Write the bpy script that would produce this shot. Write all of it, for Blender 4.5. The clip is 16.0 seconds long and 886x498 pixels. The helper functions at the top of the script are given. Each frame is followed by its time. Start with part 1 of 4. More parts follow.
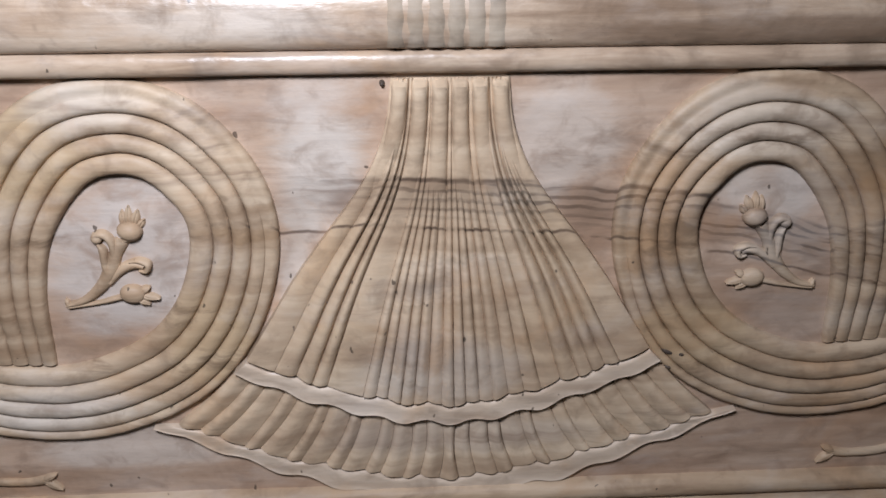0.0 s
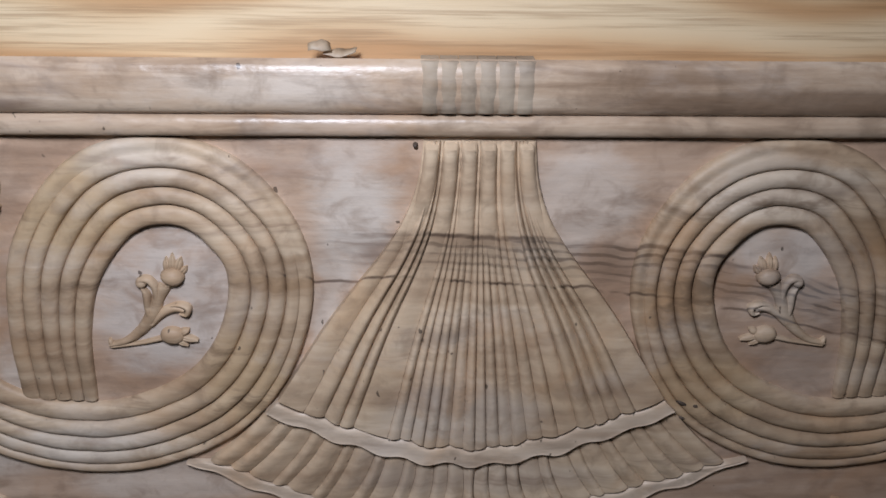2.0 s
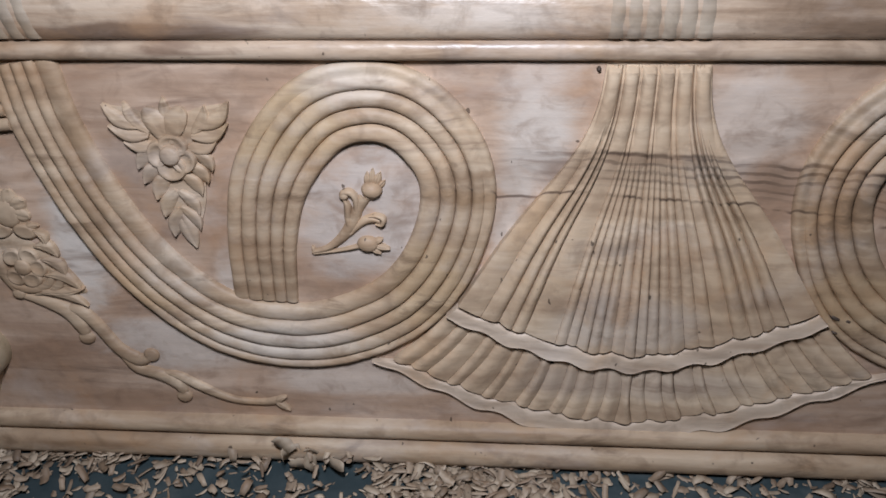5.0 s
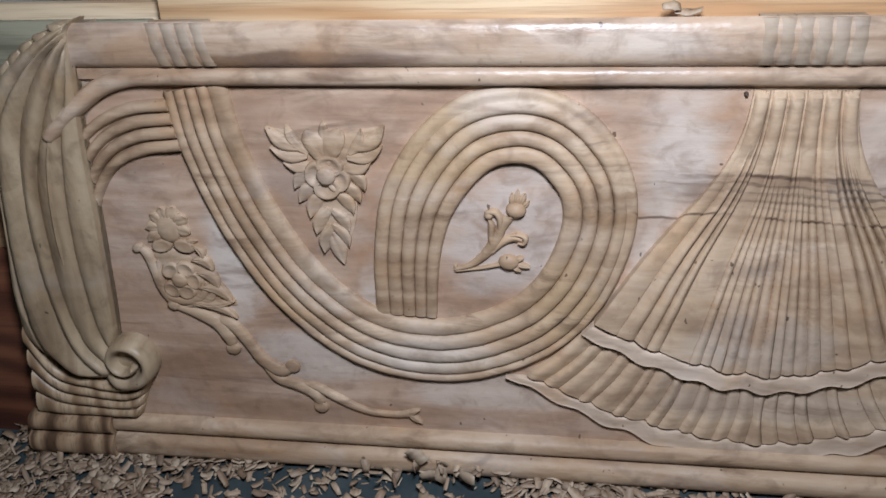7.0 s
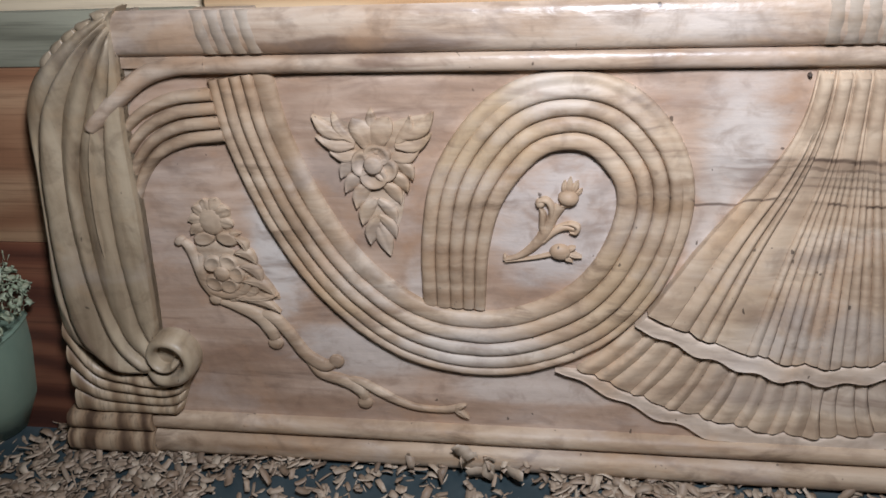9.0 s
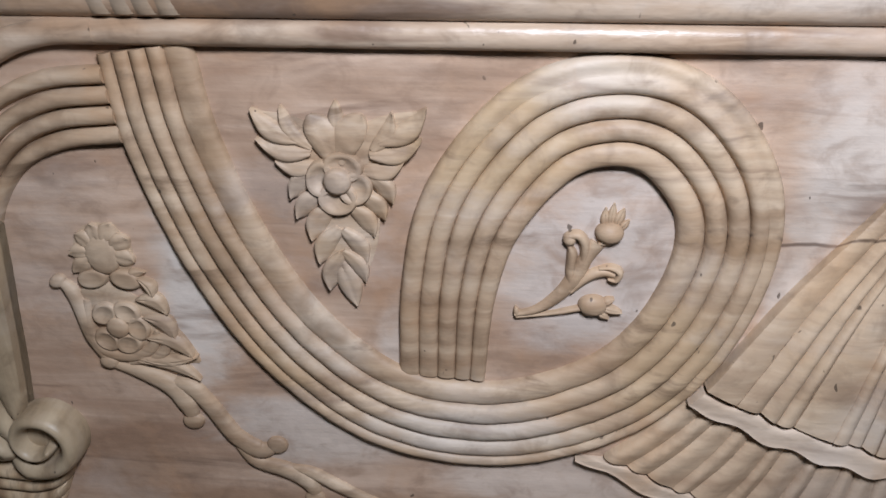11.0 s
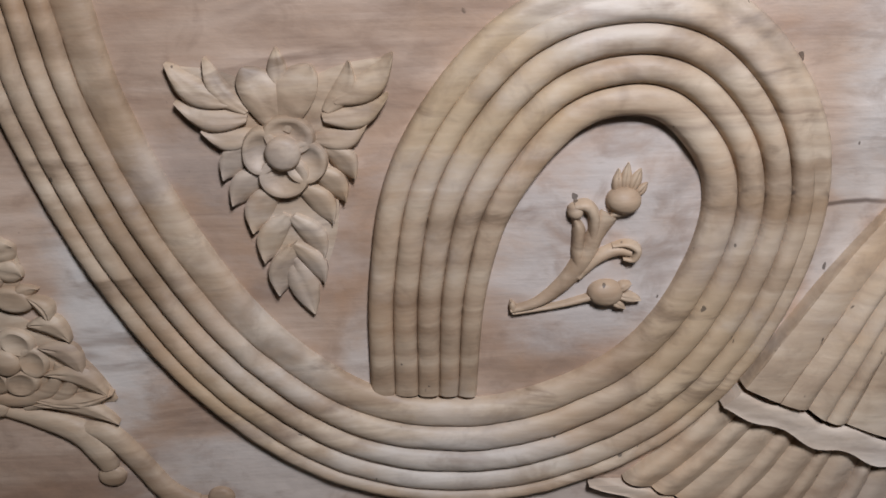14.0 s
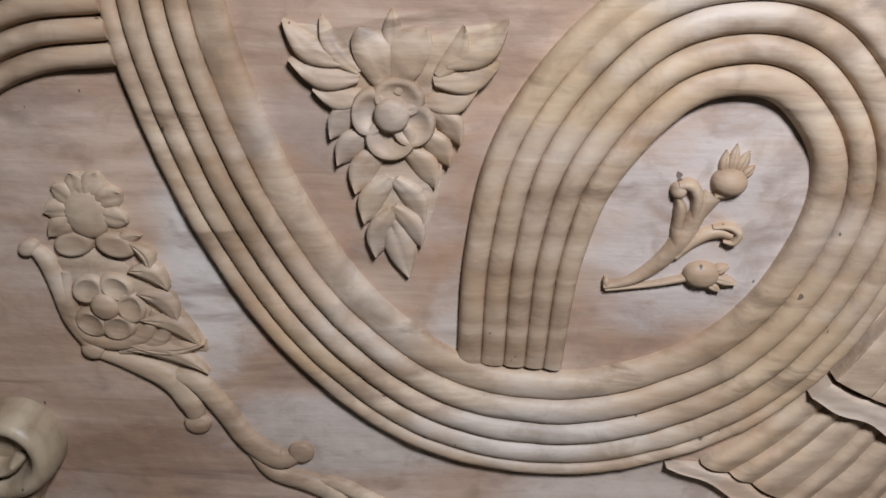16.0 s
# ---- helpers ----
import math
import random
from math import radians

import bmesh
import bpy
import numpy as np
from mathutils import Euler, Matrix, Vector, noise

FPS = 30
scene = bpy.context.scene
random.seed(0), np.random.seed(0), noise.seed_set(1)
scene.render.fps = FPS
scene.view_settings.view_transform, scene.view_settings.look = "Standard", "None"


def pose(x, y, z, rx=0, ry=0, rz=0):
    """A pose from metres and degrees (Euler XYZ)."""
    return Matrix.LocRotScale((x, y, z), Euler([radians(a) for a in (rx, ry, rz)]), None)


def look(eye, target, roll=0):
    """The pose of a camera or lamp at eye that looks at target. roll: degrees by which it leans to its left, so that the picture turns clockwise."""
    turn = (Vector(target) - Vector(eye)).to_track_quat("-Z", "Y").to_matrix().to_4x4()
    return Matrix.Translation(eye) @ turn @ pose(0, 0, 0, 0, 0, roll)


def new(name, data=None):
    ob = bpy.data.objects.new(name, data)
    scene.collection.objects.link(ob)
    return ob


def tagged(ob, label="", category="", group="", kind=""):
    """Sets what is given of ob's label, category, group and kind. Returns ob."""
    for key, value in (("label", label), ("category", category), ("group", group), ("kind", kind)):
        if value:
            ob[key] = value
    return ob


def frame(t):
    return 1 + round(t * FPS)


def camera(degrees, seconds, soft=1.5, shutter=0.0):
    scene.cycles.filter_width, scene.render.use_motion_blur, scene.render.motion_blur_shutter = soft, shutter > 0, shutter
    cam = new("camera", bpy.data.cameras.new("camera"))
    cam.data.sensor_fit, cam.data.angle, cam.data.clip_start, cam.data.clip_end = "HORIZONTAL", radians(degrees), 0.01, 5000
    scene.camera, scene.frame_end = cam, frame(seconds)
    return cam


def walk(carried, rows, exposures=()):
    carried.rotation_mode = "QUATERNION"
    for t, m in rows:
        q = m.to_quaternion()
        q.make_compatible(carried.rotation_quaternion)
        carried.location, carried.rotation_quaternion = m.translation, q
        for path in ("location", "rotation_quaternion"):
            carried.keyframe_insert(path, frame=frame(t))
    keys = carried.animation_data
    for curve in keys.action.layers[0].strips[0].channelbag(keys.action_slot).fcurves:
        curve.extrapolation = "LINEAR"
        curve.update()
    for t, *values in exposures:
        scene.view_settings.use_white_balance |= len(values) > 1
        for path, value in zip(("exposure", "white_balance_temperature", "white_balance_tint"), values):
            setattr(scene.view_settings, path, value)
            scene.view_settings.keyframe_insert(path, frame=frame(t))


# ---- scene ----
# A carved wooden bed footboard leans against boards in a workshop. Its own plane: x along it, z up it, y into it.
PANEL = pose(0, 0, 0.366, -10, 0, 0)
cam = camera(55.0, 16.0, soft=1.6)
PATH = [
    (0, (-0.0504, -0.7427, 0.3875), (0.0406, 1.0261, -0.5416), -0.05),
    (0.5, (-0.0493, -0.7480, 0.4061), (0.0338, 1.0471, -0.4718), 0.04),
    (1, (-0.0520, -0.7544, 0.4170), (0.0321, 1.0513, -0.4389), 0.53),
    (1.5, (-0.0498, -0.7576, 0.4229), (0.0274, 1.0554, -0.4180), 0.76),
    (2, (-0.0623, -0.7662, 0.4315), (-0.0077, 1.0295, -0.4475), 0.80),
    (2.5, (-0.0732, -0.8007, 0.4291), (-0.0390, 0.9646, -0.5102), -0.30),
    (3, (-0.0886, -0.8274, 0.4341), (-0.0488, 0.9412, -0.4989), 0.26),
    (3.5, (-0.1048, -0.8420, 0.4314), (-0.1125, 0.9186, -0.5174), -0.23),
    (4, (-0.1194, -0.8433, 0.4295), (-0.1933, 0.9072, -0.5351), -0.82),
    (6.3, (-0.2220, -0.9086, 0.4209), (-0.4241, 0.8744, -0.4624), -2.46),
    (6.5, (-0.2303, -0.9121, 0.4334), (-0.4488, 0.8757, -0.4362), -2.87),
    (7, (-0.2560, -0.9210, 0.4317), (-0.5331, 0.8508, -0.4536), -2.37),
    (7.5, (-0.2693, -0.9230, 0.4353), (-0.5569, 0.8382, -0.4678), -2.77),
    (8, (-0.2798, -0.9222, 0.4267), (-0.5664, 0.8451, -0.4649), -2.98),
    (8.5, (-0.2922, -0.9211, 0.4243), (-0.5904, 0.8441, -0.4674), -3.58),
    (9, (-0.3028, -0.9125, 0.4108), (-0.6082, 0.8574, -0.4691), -3.21),
    (9.5, (-0.3141, -0.8685, 0.3822), (-0.5508, 0.8880, -0.5444), -1.89),
    (10, (-0.3331, -0.7907, 0.3697), (-0.5780, 0.9860, -0.5155), -1.11),
    (12.3, (-0.4582, -0.5647, 0.2402), (-0.4233, 1.2442, -0.6121), -0.30),
    (12.5, (-0.4556, -0.5617, 0.2347), (-0.4125, 1.2742, -0.5575), -0.70),
    (13, (-0.4508, -0.5456, 0.2513), (-0.3882, 1.2850, -0.5517), -1.14),
    (13.5, (-0.4490, -0.5496, 0.2416), (-0.3906, 1.2798, -0.5647), -1.40),
    (14, (-0.4438, -0.5384, 0.2288), (-0.4081, 1.2945, -0.5708), -1.37),
    (14.5, (-0.4490, -0.5265, 0.2263), (-0.3914, 1.2971, -0.5931), -0.47),
    (15, (-0.4515, -0.5078, 0.2196), (-0.4433, 1.3237, -0.5838), -0.90),
    (15.5, (-0.4662, -0.5275, 0.2225), (-0.4900, 1.3181, -0.5478), 0.39),
    (16, (-0.4841, -0.5422, 0.2230), (-0.5397, 1.2696, -0.6222), 0.92),
]
EXPOSURES = [(0, 0.04), (0.5, -0.04), (1.0, -0.08), (1.5, -0.26), (2.5, -0.32), (3.5, -0.22), (4, -0.2), (6.5, 0.0), (7.5, -0.06), (9, 0.11), (10, 0.08), (12.5, -0.05), (13, -0.13), (14.5, -0.17), (16, 0.05)]
walk(cam, [(t, PANEL @ look(eye, target, roll)) for t, eye, target, roll in PATH], EXPOSURES)

# ---- light ----
world = bpy.data.worlds.new("world")
scene.world = world
world.use_nodes = True
world.node_tree.nodes["Background"].inputs[0].default_value = (0.9, 0.95, 1.0, 1)
world.node_tree.nodes["Background"].inputs[1].default_value = 0.03


def area_lamp(name, eye, target, watts, size, colour):
    lamp = new(name, bpy.data.lights.new(name, "AREA"))
    lamp.data.shape, lamp.data.spread = "DISK", radians(165)
    lamp.data.energy, lamp.data.size, lamp.data.color = watts, size, colour
    lamp.matrix_world = look(eye, target)
    return lamp


area_lamp("work_lamp", (-0.23, -0.61, 1.21), (-0.26, 0.05, 0.31), 13.4, 0.20, (0.922, 0.99, 1.15))


# ---- materials ----
def nodes_of(m):
    return m.node_tree.nodes, m.node_tree.links


def material(name, rough=0.5):
    m = bpy.data.materials.new(name)
    m.use_nodes = True
    m.node_tree.nodes["Principled BSDF"].inputs["Roughness"].default_value = rough
    return m


def math_node(m, op, a, b=None, c=None):
    n, l = nodes_of(m)
    k = n.new("ShaderNodeMath")
    k.operation = op
    for slot, v in enumerate((a, b, c)):
        if v is None:
            continue
        if isinstance(v, (int, float)):
            k.inputs[slot].default_value = v
        else:
            l.new(v, k.inputs[slot])
    return k.outputs[0]


def noise_node(m, vec, scale, detail=4.0, rough=0.55, stretch=(1, 1, 1), warp=0.0):
    n, l = nodes_of(m)
    mp = n.new("ShaderNodeMapping")
    mp.inputs["Scale"].default_value = stretch
    l.new(vec, mp.inputs[0])
    k = n.new("ShaderNodeTexNoise")
    k.inputs["Scale"].default_value, k.inputs["Detail"].default_value = scale, detail
    k.inputs["Roughness"].default_value, k.inputs["Distortion"].default_value = rough, warp
    l.new(mp.outputs[0], k.inputs["Vector"])
    return k.outputs["Fac"]


def ramp(m, fac, stops):
    n, l = nodes_of(m)
    k = n.new("ShaderNodeValToRGB")
    e = k.color_ramp.elements
    while len(e) < len(stops):
        e.new(0.5)
    for el, (p, c) in zip(e, stops):
        el.position, el.color = p, (*c, 1)
    l.new(fac, k.inputs[0])
    return k.outputs[0]


def mix(m, fac, a, b, mode="MIX"):
    n, l = nodes_of(m)
    k = n.new("ShaderNodeMix")
    k.data_type, k.blend_type = "RGBA", mode
    for slot, v in ((0, fac), (6, a), (7, b)):
        if isinstance(v, (int, float)):
            k.inputs[slot].default_value = v
        elif isinstance(v, tuple):
            k.inputs[slot].default_value = (*v, 1)
        else:
            l.new(v, k.inputs[slot])
    return k.outputs[2]


def span(m, v, lo, hi):
    """0 below lo, 1 above hi, smooth between."""
    n, l = nodes_of(m)
    k = n.new("ShaderNodeMapRange")
    k.interpolation_type = "SMOOTHSTEP"
    k.inputs[1].default_value, k.inputs[2].default_value = lo, hi
    l.new(v, k.inputs[0])
    return k.outputs[0]


def coords(m):
    n, l = nodes_of(m)
    tc = n.new("ShaderNodeTexCoord")
    xyz = n.new("ShaderNodeSeparateXYZ")
    l.new(tc.outputs["Object"], xyz.inputs[0])
    return tc.outputs["Object"], xyz.outputs


def finish(m, colour, height, strength=0.3, dist=0.002, rough=None):
    n, l = nodes_of(m)
    p = n["Principled BSDF"]
    l.new(colour, p.inputs["Base Color"])
    b = n.new("ShaderNodeBump")
    b.inputs["Strength"].default_value, b.inputs["Distance"].default_value = strength, dist
    l.new(height, b.inputs["Height"])
    l.new(b.outputs[0], p.inputs["Normal"])
    if rough is not None:
        l.new(rough, p.inputs["Roughness"])
    return m


def carved_wood(name, pale, mid, deep, streaks=1.0, rubbed=0.0, rough=0.48, stains=0.60, dusty=0.12, patches=(), upright=False, sheen=0.30, smudges=0.45, grainy=0.34):
    """Sanded hardwood with grain along x, a dark heart streak across the middle of the piece, knife marks and grey rubbed patches."""
    m = material(name, rough)
    vec, (x, y, z) = coords(m)
    way = (lambda a, b, c: (c, b, a)) if upright else (lambda a, b, c: (a, b, c))
    broad = noise_node(m, vec, 3.0, 3, stretch=way(1.2, 2, 7), warp=0.6)
    grain = noise_node(m, vec, 22, 5, 0.6, stretch=way(0.22, 0.6, 2.6), warp=0.6)
    hair = noise_node(m, vec, 140, 3, 0.6, stretch=way(0.06, 1, 2.6))
    blend = math_node(m, "ADD", math_node(m, "MULTIPLY", broad, 1 - grainy), math_node(m, "MULTIPLY", grain, grainy))
    col = ramp(m, blend, [(0.34, deep), (0.49, mid), (0.62, pale)])
    col = mix(m, math_node(m, "MULTIPLY", span(m, hair, 0.52, 0.72), 0.07), col, tuple(v * 0.55 for v in deep))
    edge = math_node(m, "MULTIPLY", math_node(m, "SUBTRACT", noise_node(m, vec, 11, 6, 0.65, stretch=(0.6, 1, 1.6), warp=0.5), 0.5), 1.45)
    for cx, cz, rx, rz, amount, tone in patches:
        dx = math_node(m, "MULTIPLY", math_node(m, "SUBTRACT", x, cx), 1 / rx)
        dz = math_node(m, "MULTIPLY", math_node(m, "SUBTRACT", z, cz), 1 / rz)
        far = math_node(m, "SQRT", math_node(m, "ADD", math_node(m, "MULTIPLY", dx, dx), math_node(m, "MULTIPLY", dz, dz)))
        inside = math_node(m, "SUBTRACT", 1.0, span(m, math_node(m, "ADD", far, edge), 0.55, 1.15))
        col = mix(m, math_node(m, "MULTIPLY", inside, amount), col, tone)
    # heart streak: a band of dark grain lines that sinks towards the far half, with a thin broken line under it
    wob = noise_node(m, vec, 4.0, 3, stretch=(1, 1, 1.5))
    fine_wob = noise_node(m, vec, 22.0, 3, stretch=(1, 0.2, 0.5))
    late = math_node(m, "MAXIMUM", math_node(m, "SUBTRACT", x, 0.08), 0.0)
    zz = math_node(m, "ADD", z, math_node(m, "MULTIPLY", math_node(m, "SUBTRACT", wob, 0.5), 0.030))
    zz = math_node(m, "ADD", zz, math_node(m, "MULTIPLY", math_node(m, "SUBTRACT", fine_wob, 0.5), 0.010))
    zz = math_node(m, "ADD", zz, math_node(m, "MULTIPLY", math_node(m, "ADD", y, 0.006), 0.9))
    zz = math_node(m, "ADD", zz, math_node(m, "ADD", math_node(m, "MULTIPLY", x, 0.045), math_node(m, "MULTIPLY", math_node(m, "MULTIPLY", late, late), 0.40)))
    band = math_node(m, "MULTIPLY", span(m, zz, 0.016, 0.050), math_node(m, "SUBTRACT", 1.0, span(m, zz, 0.070, 0.077)))
    along = math_node(m, "ADD", math_node(m, "MULTIPLY", span(m, x, -0.26, 0.0), 0.75), math_node(m, "MULTIPLY", span(m, x, 0.06, 0.22), 0.25))
    swing = noise_node(m, vec, 9, 4, 0.6, stretch=(0.5, 0.3, 2.0), warp=0.4)
    rings = math_node(m, "SINE", math_node(m, "ADD", math_node(m, "MULTIPLY", zz, 640.0), math_node(m, "MULTIPLY", swing, 16.0)))
    lines = math_node(m, "MULTIPLY", span(m, rings, -0.1, 0.9), span(m, noise_node(m, vec, 17, 3, 0.6, stretch=(0.35, 0.3, 3.0)), 0.36, 0.56))
    mask = math_node(m, "MULTIPLY", math_node(m, "MULTIPLY", band, along), math_node(m, "ADD", 0.34, math_node(m, "MULTIPLY", lines, 0.60)))
    col = mix(m, math_node(m, "MULTIPLY", mask, streaks), col, (0.072, 0.045, 0.032))
    broken = span(m, noise_node(m, vec, 26, 3, 0.6, stretch=(0.7, 0.2, 1)), 0.40, 0.56)
    for level, thick, reach, amount in ((0.071, 0.0034, -0.20, 0.75), (0.060, 0.0020, -0.03, 0.55), (0.018, 0.0026, -0.30, 0.85)):
        thin = math_node(m, "SUBTRACT", 1.0, span(m, math_node(m, "ABSOLUTE", math_node(m, "SUBTRACT", zz, level)), 0.0004, thick))
        thin = math_node(m, "MULTIPLY", thin, math_node(m, "MULTIPLY", span(m, x, reach, reach + 0.14), broken))
        col = mix(m, math_node(m, "MULTIPLY", thin, amount * streaks), col, (0.075, 0.046, 0.032))
    # brown mineral stains, long with the grain
    stain = span(m, noise_node(m, vec, 5.0, 4, 0.6, stretch=way(0.6, 1, 4.5), warp=0.9), 0.56, 0.72)
    col = mix(m, math_node(m, "MULTIPLY", stain, stains), col, (0.185, 0.115, 0.078))
    tan = span(m, noise_node(m, vec, 7.0, 5, 0.6, stretch=(1.1, 1, 1.2), warp=0.7), 0.50, 0.68)
    col = mix(m, math_node(m, "MULTIPLY", tan, 0.42), col, (mid[0] * 0.98, mid[1] * 0.80, mid[2] * 0.62))
    smudge = span(m, noise_node(m, vec, 13, 5, 0.62, stretch=way(0.55, 0.4, 2.0), warp=0.7), 0.55, 0.70)
    col = mix(m, math_node(m, "MULTIPLY", smudge, smudges), col, tuple(v * 0.62 for v in deep))
    mott = noise_node(m, vec, 34, 4, 0.6, stretch=(0.8, 1, 0.9), warp=0.5)
    col = mix(m, math_node(m, "MULTIPLY", span(m, mott, 0.48, 0.70), 0.42), col, tuple(v * 0.72 for v in deep))
    # grey, rubbed and dusty patches
    dust = span(m, noise_node(m, vec, 8.5, 7, 0.62, stretch=(0.55, 1, 1.1), warp=0.4), 0.50, 0.66)
    col = mix(m, math_node(m, "MULTIPLY", dust, dusty + rubbed), col, (0.60, 0.545, 0.50))
    fleck = span(m, noise_node(m, vec, 105, 1, 0.3, stretch=(1.2, 1, 0.8), warp=0.3), 0.785, 0.81)
    col = mix(m, math_node(m, "MULTIPLY", fleck, 0.75), col, (0.05, 0.035, 0.025))
    marks = noise_node(m, vec, 90, 3, 0.6, stretch=(0.5, 1, 1))
    tool = noise_node(m, vec, 28, 2, 0.5)
    h = math_node(m, "ADD", math_node(m, "MULTIPLY", marks, 0.35), math_node(m, "ADD", tool, math_node(m, "MULTIPLY", hair, 0.08)))
    nodes_of(m)[0]["Principled BSDF"].inputs["Specular IOR Level"].default_value = sheen
    r = math_node(m, "ADD", rough - 0.10, math_node(m, "MULTIPLY", grain, 0.22))
    return finish(m, col, h, 0.70, 0.0030, r)


def plank_wood(name, pale, mid, deep, rough=0.5, knots=True, upright=False):
    m = material(name, rough)
    vec, (x, y, z) = coords(m)
    swirl = noise_node(m, vec, 2.2, 3, stretch=(9, 1, 0.6) if upright else (0.7, 1, 3), warp=1.2)
    n, l = nodes_of(m)
    wave = n.new("ShaderNodeTexWave")
    wave.bands_direction = "X" if upright else "Z"
    wave.inputs["Scale"].default_value, wave.inputs["Distortion"].default_value = 5.0, 14.0
    wave.inputs["Detail"].default_value, wave.inputs["Detail Scale"].default_value = 3.0, 0.7
    mp = n.new("ShaderNodeMapping")
    mp.inputs["Scale"].default_value = (2.2, 1, 0.35) if upright else (0.30, 1, 1)
    l.new(vec, mp.inputs[0])
    l.new(mp.outputs[0], wave.inputs["Vector"])
    g = math_node(m, "ADD", math_node(m, "MULTIPLY", wave.outputs["Fac"], 0.5), math_node(m, "MULTIPLY", swirl, 0.5))
    col = ramp(m, g, [(0.22, deep), (0.45, mid), (0.75, pale)])
    fine = noise_node(m, vec, 120, 4, 0.6, stretch=(2, 1, 0.05) if upright else (0.05, 1, 2))
    col = mix(m, math_node(m, "MULTIPLY", span(m, fine, 0.45, 0.7), 0.5), col, tuple(v * 0.6 for v in deep))
    spot = span(m, noise_node(m, vec, 14, 1, 0.3, stretch=(0.7, 1, 1)), 0.78, 0.84)
    col = mix(m, math_node(m, "MULTIPLY", spot, 0.7 if knots else 0.2), col, (0.16, 0.08, 0.04))
    return finish(m, col, fine, 0.25, 0.001)


def speckled(name, a, b, c, scale, rough, bump=0.4, dist=0.004):
    m = material(name, rough)
    vec, _ = coords(m)
    f = noise_node(m, vec, scale, 6, 0.65, warp=0.4)
    big = noise_node(m, vec, scale * 0.12, 3, 0.5)
    col = ramp(m, math_node(m, "ADD", math_node(m, "MULTIPLY", f, 0.6), math_node(m, "MULTIPLY", big, 0.4)), [(0.32, a), (0.5, b), (0.68, c)])
    return finish(m, col, f, bump, dist)


def shaving_wood(name, colours):
    m = material(name, 0.6)
    n, l = nodes_of(m)
    g = n.new("ShaderNodeNewGeometry")
    vec, _ = coords(m)
    col = ramp(m, g.outputs["Random Per Island"], [(i / (len(colours) - 1), c) for i, c in enumerate(colours)])
    f = noise_node(m, vec, 90, 4, 0.6, stretch=(1, 0.4, 1))
    col = mix(m, math_node(m, "MULTIPLY", span(m, f, 0.45, 0.7), 0.4), col, (0.22, 0.13, 0.07))
    return finish(m, col, f, 0.3, 0.001)


SCRAPED_AND_SHINE, TANNED_AND_SHADE = (0.60, 0.545, 0.485), (0.31, 0.195, 0.125)
# The brown patch above the loop's left shoulder paints in the scooped ground's shade.
PATCHES = [
    (-0.125, 0.085, 0.050, 0.100, 0.62, SCRAPED_AND_SHINE), (-0.155, -0.030, 0.022, 0.070, 0.52, SCRAPED_AND_SHINE), (-0.315, 0.005, 0.105, 0.120, 0.75, (0.515, 0.450, 0.400)),
    (0.100, 0.110, 0.060, 0.070, 0.40, SCRAPED_AND_SHINE), (0.305, 0.050, 0.070, 0.045, 0.45, SCRAPED_AND_SHINE), (-0.668, -0.040, 0.045, 0.100, 0.75, SCRAPED_AND_SHINE),
    (-0.545, -0.195, 0.130, 0.045, 0.50, SCRAPED_AND_SHINE), (-0.330, -0.235, 0.140, 0.030, 0.40, SCRAPED_AND_SHINE), (-0.490, -0.085, 0.020, 0.050, 0.45, SCRAPED_AND_SHINE),
    (-0.405, 0.150, 0.060, 0.040, 0.60, TANNED_AND_SHADE), (-0.575, 0.040, 0.050, 0.090, 0.65, TANNED_AND_SHADE), (-0.490, 0.000, 0.035, 0.070, 0.55, TANNED_AND_SHADE), (-0.340, -0.110, 0.060, 0.018, 0.6, TANNED_AND_SHADE), (-0.085, 0.045, 0.040, 0.026, 0.6, (0.20, 0.125, 0.085)), (0.125, 0.010, 0.030, 0.070, 0.60, TANNED_AND_SHADE),
    (0.310, -0.075, 0.080, 0.055, 0.55, TANNED_AND_SHADE), (-0.770, -0.250, 0.120, 0.045, 0.40, TANNED_AND_SHADE), (-0.170, 0.020, 0.030, 0.050, 0.35, TANNED_AND_SHADE), (-0.55, -0.286, 0.30, 0.018, 0.55, TANNED_AND_SHADE), (0.05, -0.296, 0.25, 0.015, 0.45, TANNED_AND_SHADE),
]
# Brown streaks; the last, pale patch paints in the highlight along the rail's middle.
RAIL_PATCHES = [(-0.56, 0.208, 0.18, 0.013, 0.85, (0.15, 0.09, 0.058)), (0.30, 0.214, 0.24, 0.015, 0.75, (0.17, 0.105, 0.066)), (0.16, 0.236, 0.10, 0.008, 0.6, (0.20, 0.13, 0.085)), (-0.20, 0.225, 0.13, 0.02, 0.35, SCRAPED_AND_SHINE)]
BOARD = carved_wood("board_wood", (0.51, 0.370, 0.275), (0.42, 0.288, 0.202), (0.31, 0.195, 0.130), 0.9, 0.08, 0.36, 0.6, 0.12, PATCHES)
HONEY, ASHEN, UMBER = (0.46, 0.320, 0.180), (0.50, 0.435, 0.365), (0.27, 0.165, 0.088)
